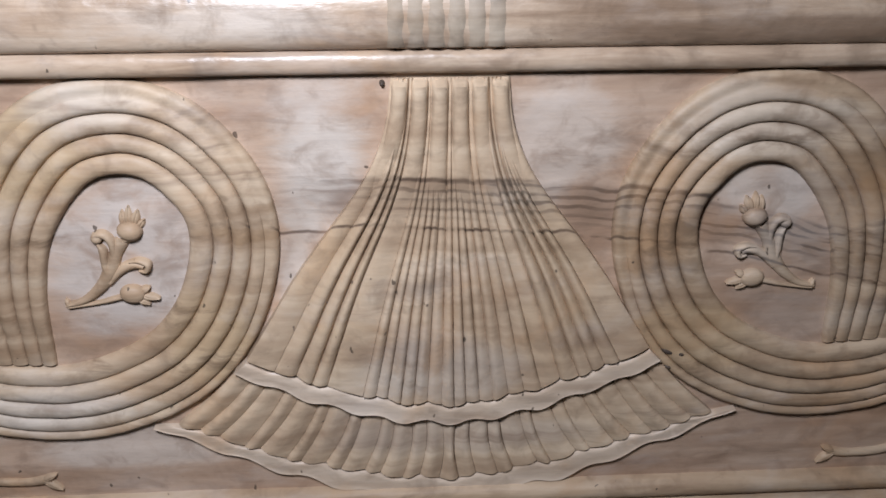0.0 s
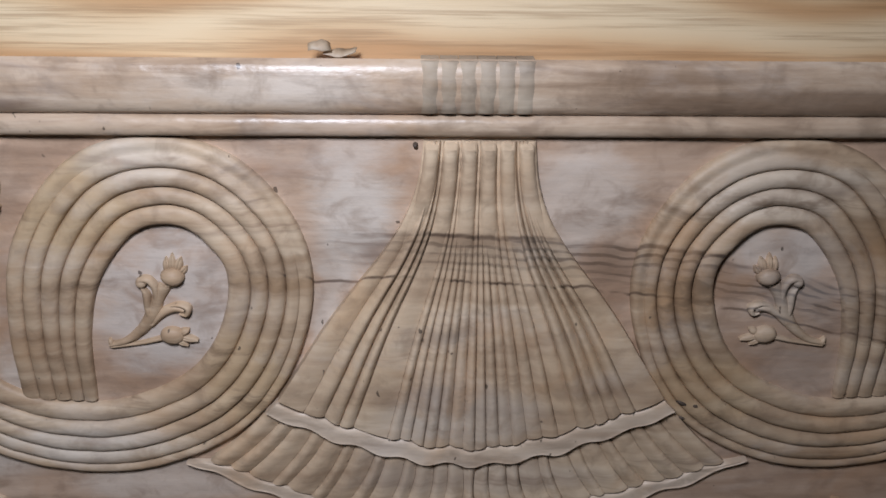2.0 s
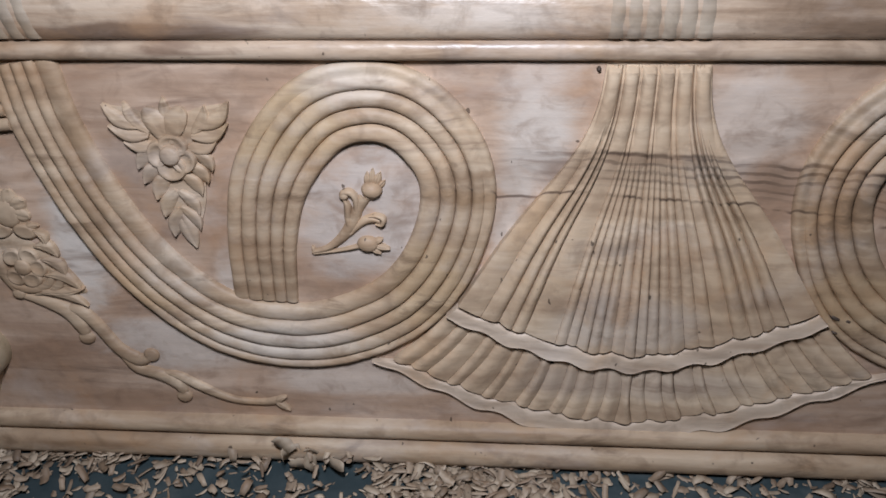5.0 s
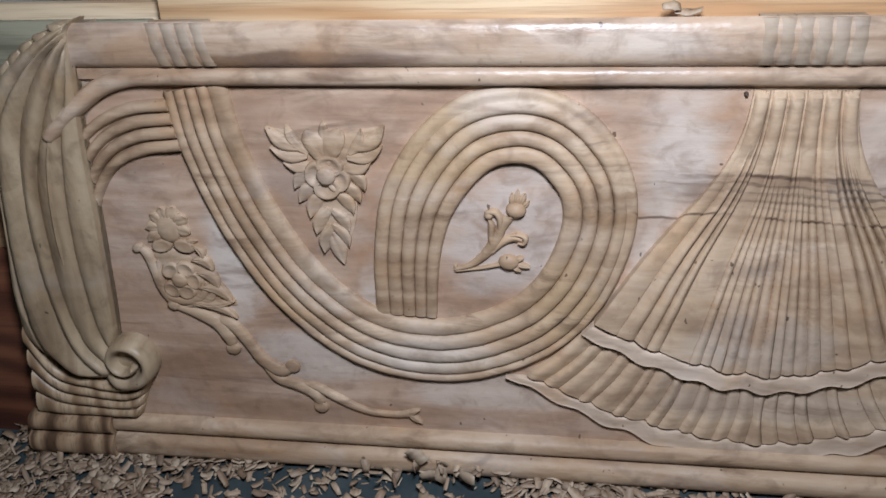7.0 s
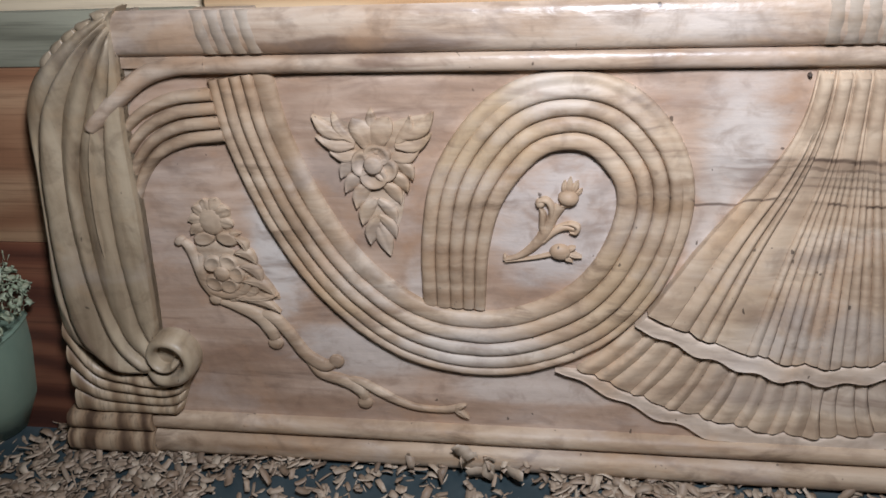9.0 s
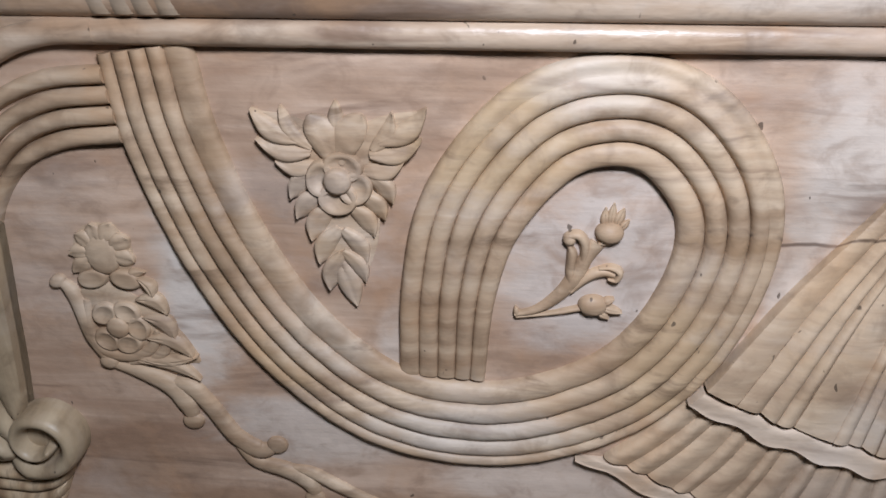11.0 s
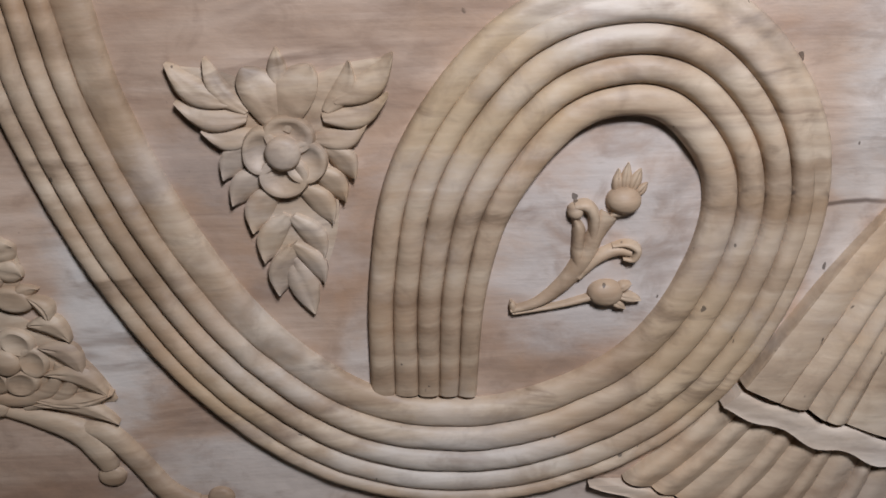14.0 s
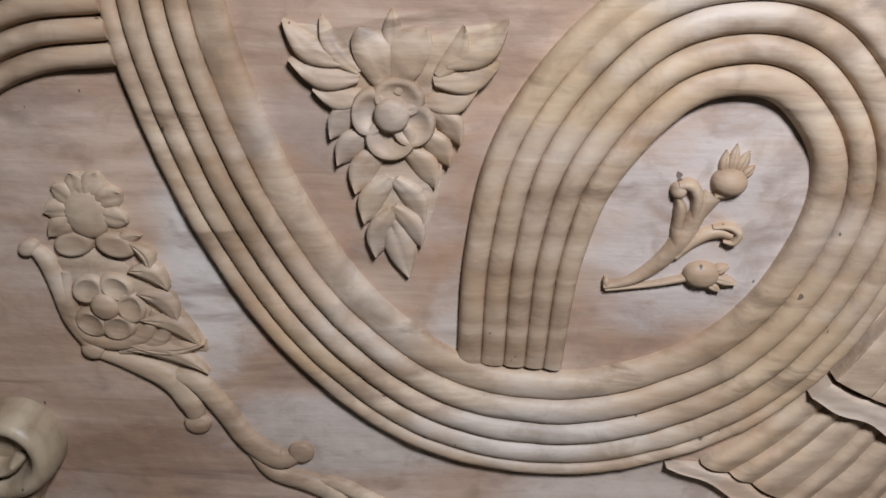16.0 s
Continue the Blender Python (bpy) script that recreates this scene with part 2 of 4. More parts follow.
# The tall umber patch paints the shaded outer reed of the left arm.
BAND_PATCHES = [
    (-0.400, 0.110, 0.080, 0.075, 0.55, HONEY), (-0.250, -0.100, 0.060, 0.060, 0.45, HONEY), (-0.640, 0.020, 0.020, 0.120, 0.50, UMBER), (-0.600, -0.130, 0.050, 0.060, 0.45, HONEY),
    (-0.440, -0.180, 0.110, 0.028, 0.60, ASHEN), (-0.330, 0.150, 0.060, 0.028, 0.45, ASHEN), (-0.560, -0.070, 0.050, 0.060, 0.40, ASHEN), (-0.205, 0.022, 0.060, 0.010, 0.60, UMBER), (-0.660, 0.030, 0.030, 0.008, 0.55, UMBER),
    (0.280, 0.130, 0.090, 0.040, 0.45, ASHEN), (0.250, -0.110, 0.070, 0.050, 0.45, HONEY), (0.200, 0.010, 0.050, 0.040, 0.50, UMBER), (0.420, 0.080, 0.050, 0.040, 0.50, UMBER)]
CARVE = carved_wood("carved_wood", (0.510, 0.385, 0.268), (0.405, 0.285, 0.185), (0.255, 0.160, 0.095), 0.9, 0.0, 0.54, 0.60, 0.22, BAND_PATCHES, False, 0.30, 0.72, 0.45)
FANW = carved_wood("fan_wood", (0.575, 0.440, 0.308), (0.475, 0.345, 0.232), (0.32, 0.212, 0.135), 1.0, 0.06, 0.42, 0.5, 0.12, [(-0.02, -0.14, 0.09, 0.045, 0.5, (0.45, 0.385, 0.325)), (0.0, -0.23, 0.16, 0.03, 0.4, (0.44, 0.37, 0.31)), (-0.12, -0.03, 0.04, 0.10, 0.4, (0.47, 0.33, 0.205)), (0.10, -0.04, 0.04, 0.10, 0.4, (0.47, 0.33, 0.205))])
RIBBON = carved_wood("ribbon_wood", (0.62, 0.495, 0.385), (0.53, 0.410, 0.305), (0.40, 0.285, 0.200), 0.3, 0.10, 0.42, 0.4)
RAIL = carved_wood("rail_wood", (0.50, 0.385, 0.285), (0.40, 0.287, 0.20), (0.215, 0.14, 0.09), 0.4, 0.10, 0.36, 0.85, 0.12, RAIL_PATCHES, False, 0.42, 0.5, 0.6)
POST = carved_wood("post_wood", (0.43, 0.335, 0.222), (0.335, 0.250, 0.158), (0.19, 0.130, 0.078), 0.2, 0.0, 0.38, 0.75, 0.12, (), True)
PLINTH = plank_wood("plinth_wood", (0.42, 0.30, 0.19), (0.30, 0.195, 0.115), (0.10, 0.058, 0.034), 0.42, False, True)
STREAKED = plank_wood("streaked_wood", (0.46, 0.345, 0.225), (0.40, 0.285, 0.175), (0.22, 0.14, 0.08), 0.45, False, True)
GREYED = carved_wood("greyed_wood", (0.40, 0.325, 0.245), (0.32, 0.250, 0.182), (0.18, 0.130, 0.088), 0.2, 0.06, 0.62)
PINE = plank_wood("pine_wood", (0.62, 0.48, 0.31), (0.55, 0.385, 0.225), (0.42, 0.24, 0.115), 0.42)
PALE_PINE = plank_wood("pale_pine_wood", (0.62, 0.50, 0.34), (0.55, 0.42, 0.27), (0.42, 0.29, 0.17), 0.5, False)
RED_WOOD = plank_wood("red_wood", (0.22, 0.085, 0.045), (0.16, 0.055, 0.03), (0.09, 0.03, 0.018), 0.5, False)
KNOT = speckled("knot_bark", (0.02, 0.014, 0.01), (0.06, 0.04, 0.028), (0.14, 0.1, 0.07), 120, 0.7)
FLOOR = speckled("floor_sheet", (0.018, 0.030, 0.034), (0.036, 0.052, 0.056), (0.085, 0.098, 0.098), 16, 0.45, 0.3, 0.003)
WALL = speckled("wall_plaster", (0.58, 0.59, 0.54), (0.66, 0.66, 0.61), (0.72, 0.72, 0.67), 6, 0.8, 0.2, 0.002)
SHAVING = shaving_wood("shaving_wood", [(0.20, 0.135, 0.085), (0.33, 0.24, 0.165), (0.47, 0.37, 0.265), (0.15, 0.10, 0.065), (0.38, 0.285, 0.20)])
GREEN_DUST = shaving_wood("green_shavings", [(0.20, 0.24, 0.15), (0.30, 0.34, 0.22), (0.38, 0.40, 0.27), (0.25, 0.30, 0.20)])
GREEN_BOARD = plank_wood("grey_green_paint", (0.30, 0.285, 0.205), (0.25, 0.238, 0.168), (0.18, 0.17, 0.118), 0.5, False)
ORANGE = plank_wood("orange_wood", (0.46, 0.27, 0.15), (0.37, 0.19, 0.10), (0.27, 0.12, 0.06), 0.5, False)
BASIN = speckled("basin_plastic", (0.16, 0.22, 0.16), (0.22, 0.29, 0.21), (0.30, 0.36, 0.27), 5, 0.4, 0.1, 0.001)


# ---- mesh helpers ----
def mesh_object(name, verts, faces, mat, parent=None, label="", angle=42):
    me = bpy.data.meshes.new(name)
    me.from_pydata([tuple(v) for v in verts], [], faces)
    me.materials.append(mat)
    me.shade_smooth()
    me.set_sharp_from_angle(angle=radians(angle))
    ob = new(name, me)
    if parent is not None:
        ob.parent = parent
    return tagged(ob, label)


def outward(verts, faces):
    """Turn closed pieces so that their faces look out."""
    bm = bmesh.new()
    vs = [bm.verts.new(v) for v in verts]
    for f in faces:
        bm.faces.new([vs[i] for i in f])
    bmesh.ops.recalc_face_normals(bm, faces=bm.faces)
    bm.verts.index_update()
    out = [tuple(v.co) for v in bm.verts], [[v.index for v in f.verts] for f in bm.faces]
    bm.free()
    return out


def part(name, geo, mat, parent, label="", angle=42):
    verts, faces = outward(*geo)
    return mesh_object(name, verts, faces, mat, parent, label, angle)


def spline(ctrl, count):
    """Catmull-Rom through rows of numbers, count rows evenly by index."""
    c = np.array(ctrl, float)
    c = np.vstack([2 * c[0] - c[1], c, 2 * c[-1] - c[-2]])
    out = []
    for u in np.linspace(0, len(c) - 3 - 1e-9, count):
        i = int(u)
        f = u - i
        p0, p1, p2, p3 = c[i : i + 4]
        out.append(0.5 * (2 * p1 + (p2 - p0) * f + (2 * p0 - 5 * p1 + 4 * p2 - p3) * f**2 + (3 * p1 - p0 - 3 * p2 + p3) * f**3))
    return np.array(out)


def knife(x, z, amount=0.0006, size=45.0):
    return amount * noise.noise(Vector((x * size, z * size, 3.1)))


def strip(left, right, low, high, across=8, sink=-0.009, taper=(0.0, 0.0), power=0.5, wobble=0.0006, bias=0.0):
    """A rounded ridge between two lines of (x, z): its edges stand low, its crown high over the board. Closed underneath."""
    left, right = np.asarray(left), np.asarray(right)
    n = len(left)
    low, high = np.broadcast_to(low, n), np.broadcast_to(high, n)
    verts, faces = [], []
    for i in range(n):
        u = i / (n - 1)
        ends = 1.0
        if taper[0] and u < taper[0]:
            ends = math.sqrt(max(0.02, 1 - (1 - u / taper[0]) ** 2))
        if taper[1] and u > 1 - taper[1]:
            ends = min(ends, math.sqrt(max(0.02, 1 - (1 - (1 - u) / taper[1]) ** 2)))
        row = []
        for k in range(across + 1):
            f = k / across
            s = 2 * f - 1
            s = s + bias * (1 - s * s)
            x, z = left[i] * (1 - f) + right[i] * f
            h = low[i] + (high[i] - low[i]) * max(0.0, 1 - s * s) ** power
            h = h * ends + knife(x, z, wobble)
            row.append((x, -h, z))
        row = [(left[i][0], -sink, left[i][1])] + row + [(right[i][0], -sink, right[i][1])]
        verts += row
    w = across + 3
    for i in range(n - 1):
        for k in range(w - 1):
            a = i * w + k
            faces.append((a, a + 1, a + w + 1, a + w))
        faces.append((i * w + w - 1, i * w, (i + 1) * w, (i + 1) * w + w - 1))
    faces.append(tuple(range(w)))
    faces.append(tuple((n - 1) * w + k for k in reversed(range(w))))
    return verts, faces


def normals_of(line):
    d = np.gradient(line, axis=0)
    d /= np.linalg.norm(d, axis=1, keepdims=True) + 1e-9
    return np.stack([-d[:, 1], d[:, 0]], 1)


def rod(ctrl, width, low, high, count=40, **kw):
    """A ridge along a curve; width: half widths along it."""
    line = spline(ctrl, count)
    w = np.interp(np.linspace(0, 1, count), np.linspace(0, 1, len(width)), width)[:, None]
    nrm = normals_of(line)
    lo = np.interp(np.linspace(0, 1, count), np.linspace(0, 1, len(low)), low)
    hi = np.interp(np.linspace(0, 1, count), np.linspace(0, 1, len(high)), high)
    return strip(line + nrm * w, line - nrm * w, lo, hi, **kw)


def dome(cx, cz, rx, rz, base, height, turn=0.0, rings=7, segs=20, power=0.5, dip=0.0):
    """A rounded boss; dip hollows its middle."""
    verts, faces = [], []
    c, s = math.cos(radians(turn)), math.sin(radians(turn))
    for i in range(rings + 1):
        r = 1 - i / (rings + 0.6)
        h = base + height * (max(0.0, 1 - r * r) ** power) - dip * max(0.0, 1 - (r / 0.75) ** 2)
        if i == 0:
            h = base
        for k in range(segs):
            a = 2 * math.pi * k / segs
            x, z = rx * r * math.cos(a), rz * r * math.sin(a)
            px, pz = cx + c * x - s * z, cz + s * x + c * z
            verts.append((px, -(h + knife(px, pz, 0.0004, 80)), pz))
    low = len(verts)
    for k in range(segs):
        verts.append((verts[k][0], 0.009, verts[k][2]))
    for i in range(rings):
        for k in range(segs):
            a, b = i * segs + k, i * segs + (k + 1) % segs
            faces.append((a, b, b + segs, a + segs))
    faces.append(tuple(rings * segs + k for k in range(segs)))
    for k in range(segs):
        faces.append((low + k, low + (k + 1) % segs, (k + 1) % segs, k))
    faces.append(tuple(low + k for k in reversed(range(segs))))
    return verts, faces


def leaf(base, tip, width, low, high, bend=0.0, fold=0.35, blunt=0.0, rows=14, across=8):
    """A carved leaf or petal from base to tip: one side rolls up, a vein is cut down the middle, the edge stands proud of the board."""
    b, t = np.array(base, float), np.array(tip, float)
    d = t - b
    length = np.linalg.norm(d)
    d /= length
    side = np.array([-d[1], d[0]])
    verts, faces = [], []
    for i in range(rows + 1):
        u = i / rows
        w = width * abs(math.sin(math.pi * min(0.999, u ** (0.8 + 0.8 * blunt)))) ** (0.8 - 0.3 * blunt) + 0.0005
        c = b + d * length * u + side * bend * math.sin(math.pi * u) * length
        row = []
        for k in range(across + 1):
            s = 2 * k / across - 1
            p = c + side * w * s
            h = low + 0.0012 + (high - low) * (0.45 + 0.55 * math.sin(math.pi * min(u, 0.92) * 0.75 + 0.4)) * (1 - 0.85 * s * s)
            h -= fold * (high - low) * math.exp(-((s / 0.22) ** 2)) * (1 - u * 0.5)
            h += 0.25 * (high - low) * s * (0.5 if bend >= 0 else -0.5)
            row.append((p[0], -(h + knife(p[0], p[1], 0.0004, 90)), p[1]))
        row = [(row[0][0], 0.009, row[0][2])] + row + [(row[-1][0], 0.009, row[-1][2])]
        verts += row
    w = across + 3
    for i in range(rows):
        for k in range(w - 1):
            a = i * w + k
            faces.append((a, a + 1, a + w + 1, a + w))
        faces.append((i * w + w - 1, i * w, (i + 1) * w, (i + 1) * w + w - 1))
    faces.append(tuple(range(w)))
    faces.append(tuple(rows * w + k for k in reversed(range(w))))
    return verts, faces


def box(x0, x1, y0, y1, z0, z1, bevel=0.003):
    bm = bmesh.new()
    bmesh.ops.create_cube(bm, size=1)
    for v in bm.verts:
        v.co = ((x0 + x1) / 2 + v.co.x * (x1 - x0), (y0 + y1) / 2 + v.co.y * (y1 - y0), (z0 + z1) / 2 + v.co.z * (z1 - z0))
    if bevel:
        bmesh.ops.bevel(bm, geom=list(bm.edges), offset=bevel, segments=2, affect="EDGES", profile=0.6)
    bm.verts.index_update()
    out = [tuple(v.co) for v in bm.verts], [[v.index for v in f.verts] for f in bm.faces]
    bm.free()
    return out


def moulding(profile, x0, x1, count=60, back=0.012, wobble=0.0005):
    """A long strip along x: profile rows of (height over the board, z)."""
    xs = np.linspace(x0, x1, count)
    verts, faces = [], []
    for x in xs:
        row = [(x, back, profile[0][1])] + [(x, -(h + knife(x * 0.3, z, wobble, 60)), z) for h, z in profile] + [(x, back, profile[-1][1])]
        verts += row
    w = len(profile) + 2
    for i in range(count - 1):
        for k in range(w):
            a, b = i * w + k, i * w + (k + 1) % w
            faces.append((a, b, b + w, a + w))
    faces.append(tuple(range(w)))
    faces.append(tuple((count - 1) * w + k for k in reversed(range(w))))
    return verts, faces


def arch(z0, z1, low, high, steps=12, power=0.5):
    return [(low + (high - low) * (1 - (2 * k / steps - 1) ** 2) ** power, z0 + (z1 - z0) * k / steps) for k in range(steps + 1)]


AXIS = -0.008


def mirrored(ob, parent):
    """The same part on the other half of the piece, with the parts under it."""
    me = ob.data.copy()
    me.transform(Matrix.Translation((2 * AXIS, 0, 0)) @ Matrix.Diagonal((-1, 1, 1, 1)))
    me.flip_normals()
    twin = new(ob.name.split(".")[0], me)
    twin.parent = parent
    if "label" in ob:
        tagged(twin, ob["label"])
    for child in list(ob.children):
        mirrored(child, twin)
    return twin


# ---- the room ----
def wall(name, x0, x1, y0, y1, z0, z1, mat, label, category):
    v, f = box(x0, x1, y0, y1, z0, z1, 0)
    return tagged(part(name, (v, f), mat, None), label, category, kind="structure")


wall("floor", -3.2, 3.2, -3.2, 1.2, -0.1, 0.0, FLOOR, "dark blue-green floor sheet strewn with wood shavings", "floor")
wall("wall_north", -3.2, 3.2, 0.62, 0.74, 0.0, 2.7, WALL, "plain pale plastered workshop wall", "wall")
wall("wall_south", -3.2, 3.2, -3.2, -3.08, 0.0, 2.7, WALL, "plain pale plastered workshop wall", "wall")
wall("wall_west", -3.2, -3.08, -3.08, 0.62, 0.0, 2.7, WALL, "plain pale plastered workshop wall", "wall")
wall("wall_east", 3.08, 3.2, -3.08, 0.62, 0.0, 2.7, WALL, "plain pale plastered workshop wall", "wall")
wall("ceiling", -3.2, 3.2, -3.2, 0.74, 2.7, 2.8, WALL, "plain pale workshop ceiling", "ceiling")

# ---- the carved footboard ----
panel = tagged(new("carved_footboard"), "large pale hardwood bed footboard carved with scrolls, fan and flowers", "bed footboard")
panel.matrix_world = PANEL


# scroll band: centre x, z and half width
SCROLL = [
    (-0.684, 0.174, 0.0395), (-0.672, 0.096, 0.0405), (-0.636, -0.005, 0.042), (-0.579, -0.096, 0.0435), (-0.497, -0.160, 0.0455),
    (-0.395, -0.174, 0.0465), (-0.302, -0.140, 0.0460), (-0.246, -0.083, 0.0440), (-0.216, -0.005, 0.0430), (-0.220, 0.060, 0.0435),
    (-0.260, 0.114, 0.0450), (-0.312, 0.130, 0.0450), (-0.371, 0.111, 0.0460), (-0.423, 0.045, 0.0450), (-0.444, -0.032, 0.0415), (-0.4500, -0.1225, 0.039),
]


def board_geo():
    """The ground of the board, scooped lower beside the bands and uneven from the gouge."""
    x0, x1, z0, z1, nx, nz = -0.90, 0.884, -0.315, 0.215, 340, 120
    xs, zs = np.meshgrid(np.linspace(x0, x1, nx + 1), np.linspace(z0, z1, nz + 1))
    near = np.full(xs.shape, 9.0)
    for cx, cz, half in spline(SCROLL, 110):
        for px in (cx, 2 * AXIS - cx):
            near = np.minimum(near, np.hypot(xs - px, zs - cz) - half)
    near = np.maximum(near, 0)
    deep = -0.0030 * np.exp(-((near / 0.034) ** 2))
    verts = []
    for x, z, d in zip(xs.ravel(), zs.ravel(), deep.ravel()):
        h = 0.0012 + d + 0.0012 * noise.noise(Vector((x * 9, z * 14, 1.0))) + 0.0005 * noise.noise(Vector((x * 30, z * 60, 2.0)))
        verts.append((x, -h, z))
    faces = []
    back = len(verts)
    verts += [(x0, 0.018, z0), (x1, 0.018, z0), (x1, 0.018, z1), (x0, 0.018, z1)]
    w = nx + 1
    for j in range(nz):
        for i in range(nx):
            a = j * w + i
            faces.append((a, a + 1, a + w + 1, a + w))
    faces.append((back, back + 3, back + 2, back + 1))
    faces.append(tuple([back, back + 1] + [i for i in range(nx, -1, -1)]))
    faces.append(tuple([back + 2, back + 3] + [nz * w + i for i in range(nx + 1)]))
    faces.append(tuple([back + 3, back] + [j * w for j in range(nz + 1)]))
    faces.append(tuple([back + 1, back + 2] + [j * w + nx for j in range(nz, -1, -1)]))
    return verts, faces


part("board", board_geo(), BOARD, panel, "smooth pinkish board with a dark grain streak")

# top rail, bead and foot mouldings
RAIL_L, RAIL_R = -0.83, 0.814
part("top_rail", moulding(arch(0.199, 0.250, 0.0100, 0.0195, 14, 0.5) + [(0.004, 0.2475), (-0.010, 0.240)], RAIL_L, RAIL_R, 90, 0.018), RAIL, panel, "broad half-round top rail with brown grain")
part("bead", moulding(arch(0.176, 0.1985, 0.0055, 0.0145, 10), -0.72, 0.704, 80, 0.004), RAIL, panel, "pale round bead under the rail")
part("foot_moulding", moulding(arch(-0.3305, -0.304, 0.006, 0.018, 9), -0.885, 0.869, 80), CARVE, panel, "rounded upper foot moulding")
part("foot_moulding", moulding(arch(-0.368, -0.332, 0.012, 0.025, 10), -0.885, 0.869, 80, 0.018), CARVE, panel, "rounded lower foot moulding")

# reeded blocks cut into the rail


def reed_block(xl, xr, count, slant, mat):
    top = None
    w = (xr - xl) / count
    for i in range(count):
        zs = np.linspace(0.2015, 0.2490, 18)
        line = np.stack([xl + w * (i + 0.5) - slant * (zs - 0.228), zs], 1)
        face = 0.0105 + 0.0093 * np.sqrt(np.maximum(0.0, 1 - ((zs - 0.2245) / 0.0256) ** 2))
        g = strip(line - (w * 0.48, 0), line + (w * 0.48, 0), face - 0.0012, face + 0.0012 + 0.0005 * np.cos((zs - 0.2015) * 270), 6, -0.009, (0, 0), 0.9)
        if top is None:
            top = part("reed_block", g, mat, panel, "greyish block of short rounded reeds")
        else:
            part("reed", g, mat, top)
    return top


reed_block(-0.062, 0.042, 6, 0.0, GREYED)
mirrored(reed_block(-0.722, -0.652, 4, 0.22, GREYED), panel)

def reed_strip(left, right, edge_l, edge_r, crown, power, across=12, wobble=0.0011):
    """A carved reed whose two edges may lie at different heights. Closed underneath."""
    n = len(left)
    edge_l, edge_r, crown, power = (np.broadcast_to(v, n) for v in (edge_l, edge_r, crown, power))
    verts, faces = [], []
    for i in range(n):
        row = []
        for k in range(across + 1):
            f = k / across
            q = 2 * f - 1
            x, z = left[i] * (1 - f) + right[i] * f
            flat = edge_l[i] * (1 - f) + edge_r[i] * f
            h = flat + (crown[i] - flat) * max(0.0, 1 - q * q) ** power[i]
            row.append((x, -(h + knife(x, z, wobble, 38.0) + knife(x, z, wobble * 0.5, 105)), z))
        verts += [(left[i][0], 0.009, left[i][1])] + row + [(right[i][0], 0.009, right[i][1])]
    w = across + 3
    for i in range(n - 1):
        for k in range(w):
            a, b = i * w + k, i * w + (k + 1) % w
            faces.append((a, b, b + w, a + w))
    faces.append(tuple(range(w)))
    faces.append(tuple((n - 1) * w + k for k in reversed(range(w))))
    return verts, faces


def scroll_band():
    """Four grooves part the band into five reeds; the outermost groove fades out over the top of the loop, where its two reeds melt into one flat lip."""
    n = 220
    c = spline(SCROLL, n)
    line, half = c[:, :2], c[:, 2:3]
    nrm = normals_of(line)
    at = lambda o: line + nrm * half * np.reshape(o, (-1, 1))  # noqa: E731
    u = np.linspace(0, 1, n)
    over = lambda *v: np.interp(u, [0, 0.18, 0.34, 0.44, 0.54, 0.64, 0.76, 0.88, 1.0], v)  # noqa: E731
    cuts = [
        np.full(n, -1.0), over(-0.68, -0.70, -0.76, -0.76, -0.70, -0.66, -0.66, -0.60, -0.55), over(-0.31, -0.33, -0.36, -0.38, -0.38, -0.34, -0.31, -0.22, -0.11),
        over(0.05, 0.05, 0.06, 0.05, 0.04, 0.08, 0.13, 0.20, 0.29), over(0.42, 0.45, 0.53, 0.50, 0.46, 0.50, 0.54, 0.59, 0.65), np.full(n, 1.0)]
    deep = 0.0036 + 0 * u
    lip = over(0.0036, 0.0035, 0.0035, 0.0048, 0.0078, 0.0090, 0.0086, 0.0055, 0.0038)
    edges = [over(0.0012, 0.0012, 0.0012, 0.0014, 0.0022, 0.0024, 0.0022, 0.0020, 0.0020), lip, deep, deep, over(0.0044, 0.0042, 0.0036, 0.0036, 0.0036, 0.0036, 0.0036, 0.0036, 0.0036),
             over(0.0012, 0.0012, 0.0014, 0.0020, 0.0018, 0.0014, 0.0014, 0.0014, 0.0014)]
    crowns = [over(0.0076, 0.0076, 0.0080, 0.0082, 0.0078, 0.0072, 0.0078, 0.0088, 0.0085), over(0.0088, 0.0088, 0.0090, 0.0094, 0.0100, 0.0102, 0.0102, 0.0098, 0.0090),
              over(0.0104, 0.0104, 0.0104, 0.0104, 0.0108, 0.0108, 0.0106, 0.0098, 0.0090), over(0.0098, 0.0098, 0.0100, 0.0104, 0.0110, 0.0110, 0.0106, 0.0098, 0.0086),
              over(0.0068, 0.0068, 0.0078, 0.0086, 0.0104, 0.0110, 0.0104, 0.0092, 0.0080)]
    powers = [over(0.50, 0.50, 0.50, 0.60, 0.85, 0.85, 0.75, 0.55, 0.55), over(0.6, 0.6, 0.6, 0.6, 0.7, 0.8, 0.7, 0.6, 0.6), 0.6 + 0 * u, 0.6 + 0 * u, over(0.7, 0.7, 0.65, 0.6, 0.55, 0.5, 0.5, 0.5, 0.5)]
    duck = 1 - 0.45 * np.clip((u - 0.93) / 0.07, 0, 1) ** 2
    base = None
    for k in range(5):
        g = reed_strip(at(cuts[k + 1]), at(cuts[k]), edges[k + 1] * duck, edges[k] * duck, (crowns[k] + 0.0006) * duck, powers[k] * 0.92)
        if base is None:
            base = part("scroll_band", g, CARVE, panel, "looping scroll band of five rounded reeds", 55)
        else:
            part("reed", g, CARVE, base, "", 55)
    return base


mirrored(scroll_band(), panel)


def fan_half(u):
    return np.interp(u, FAN_U, FAN_W)


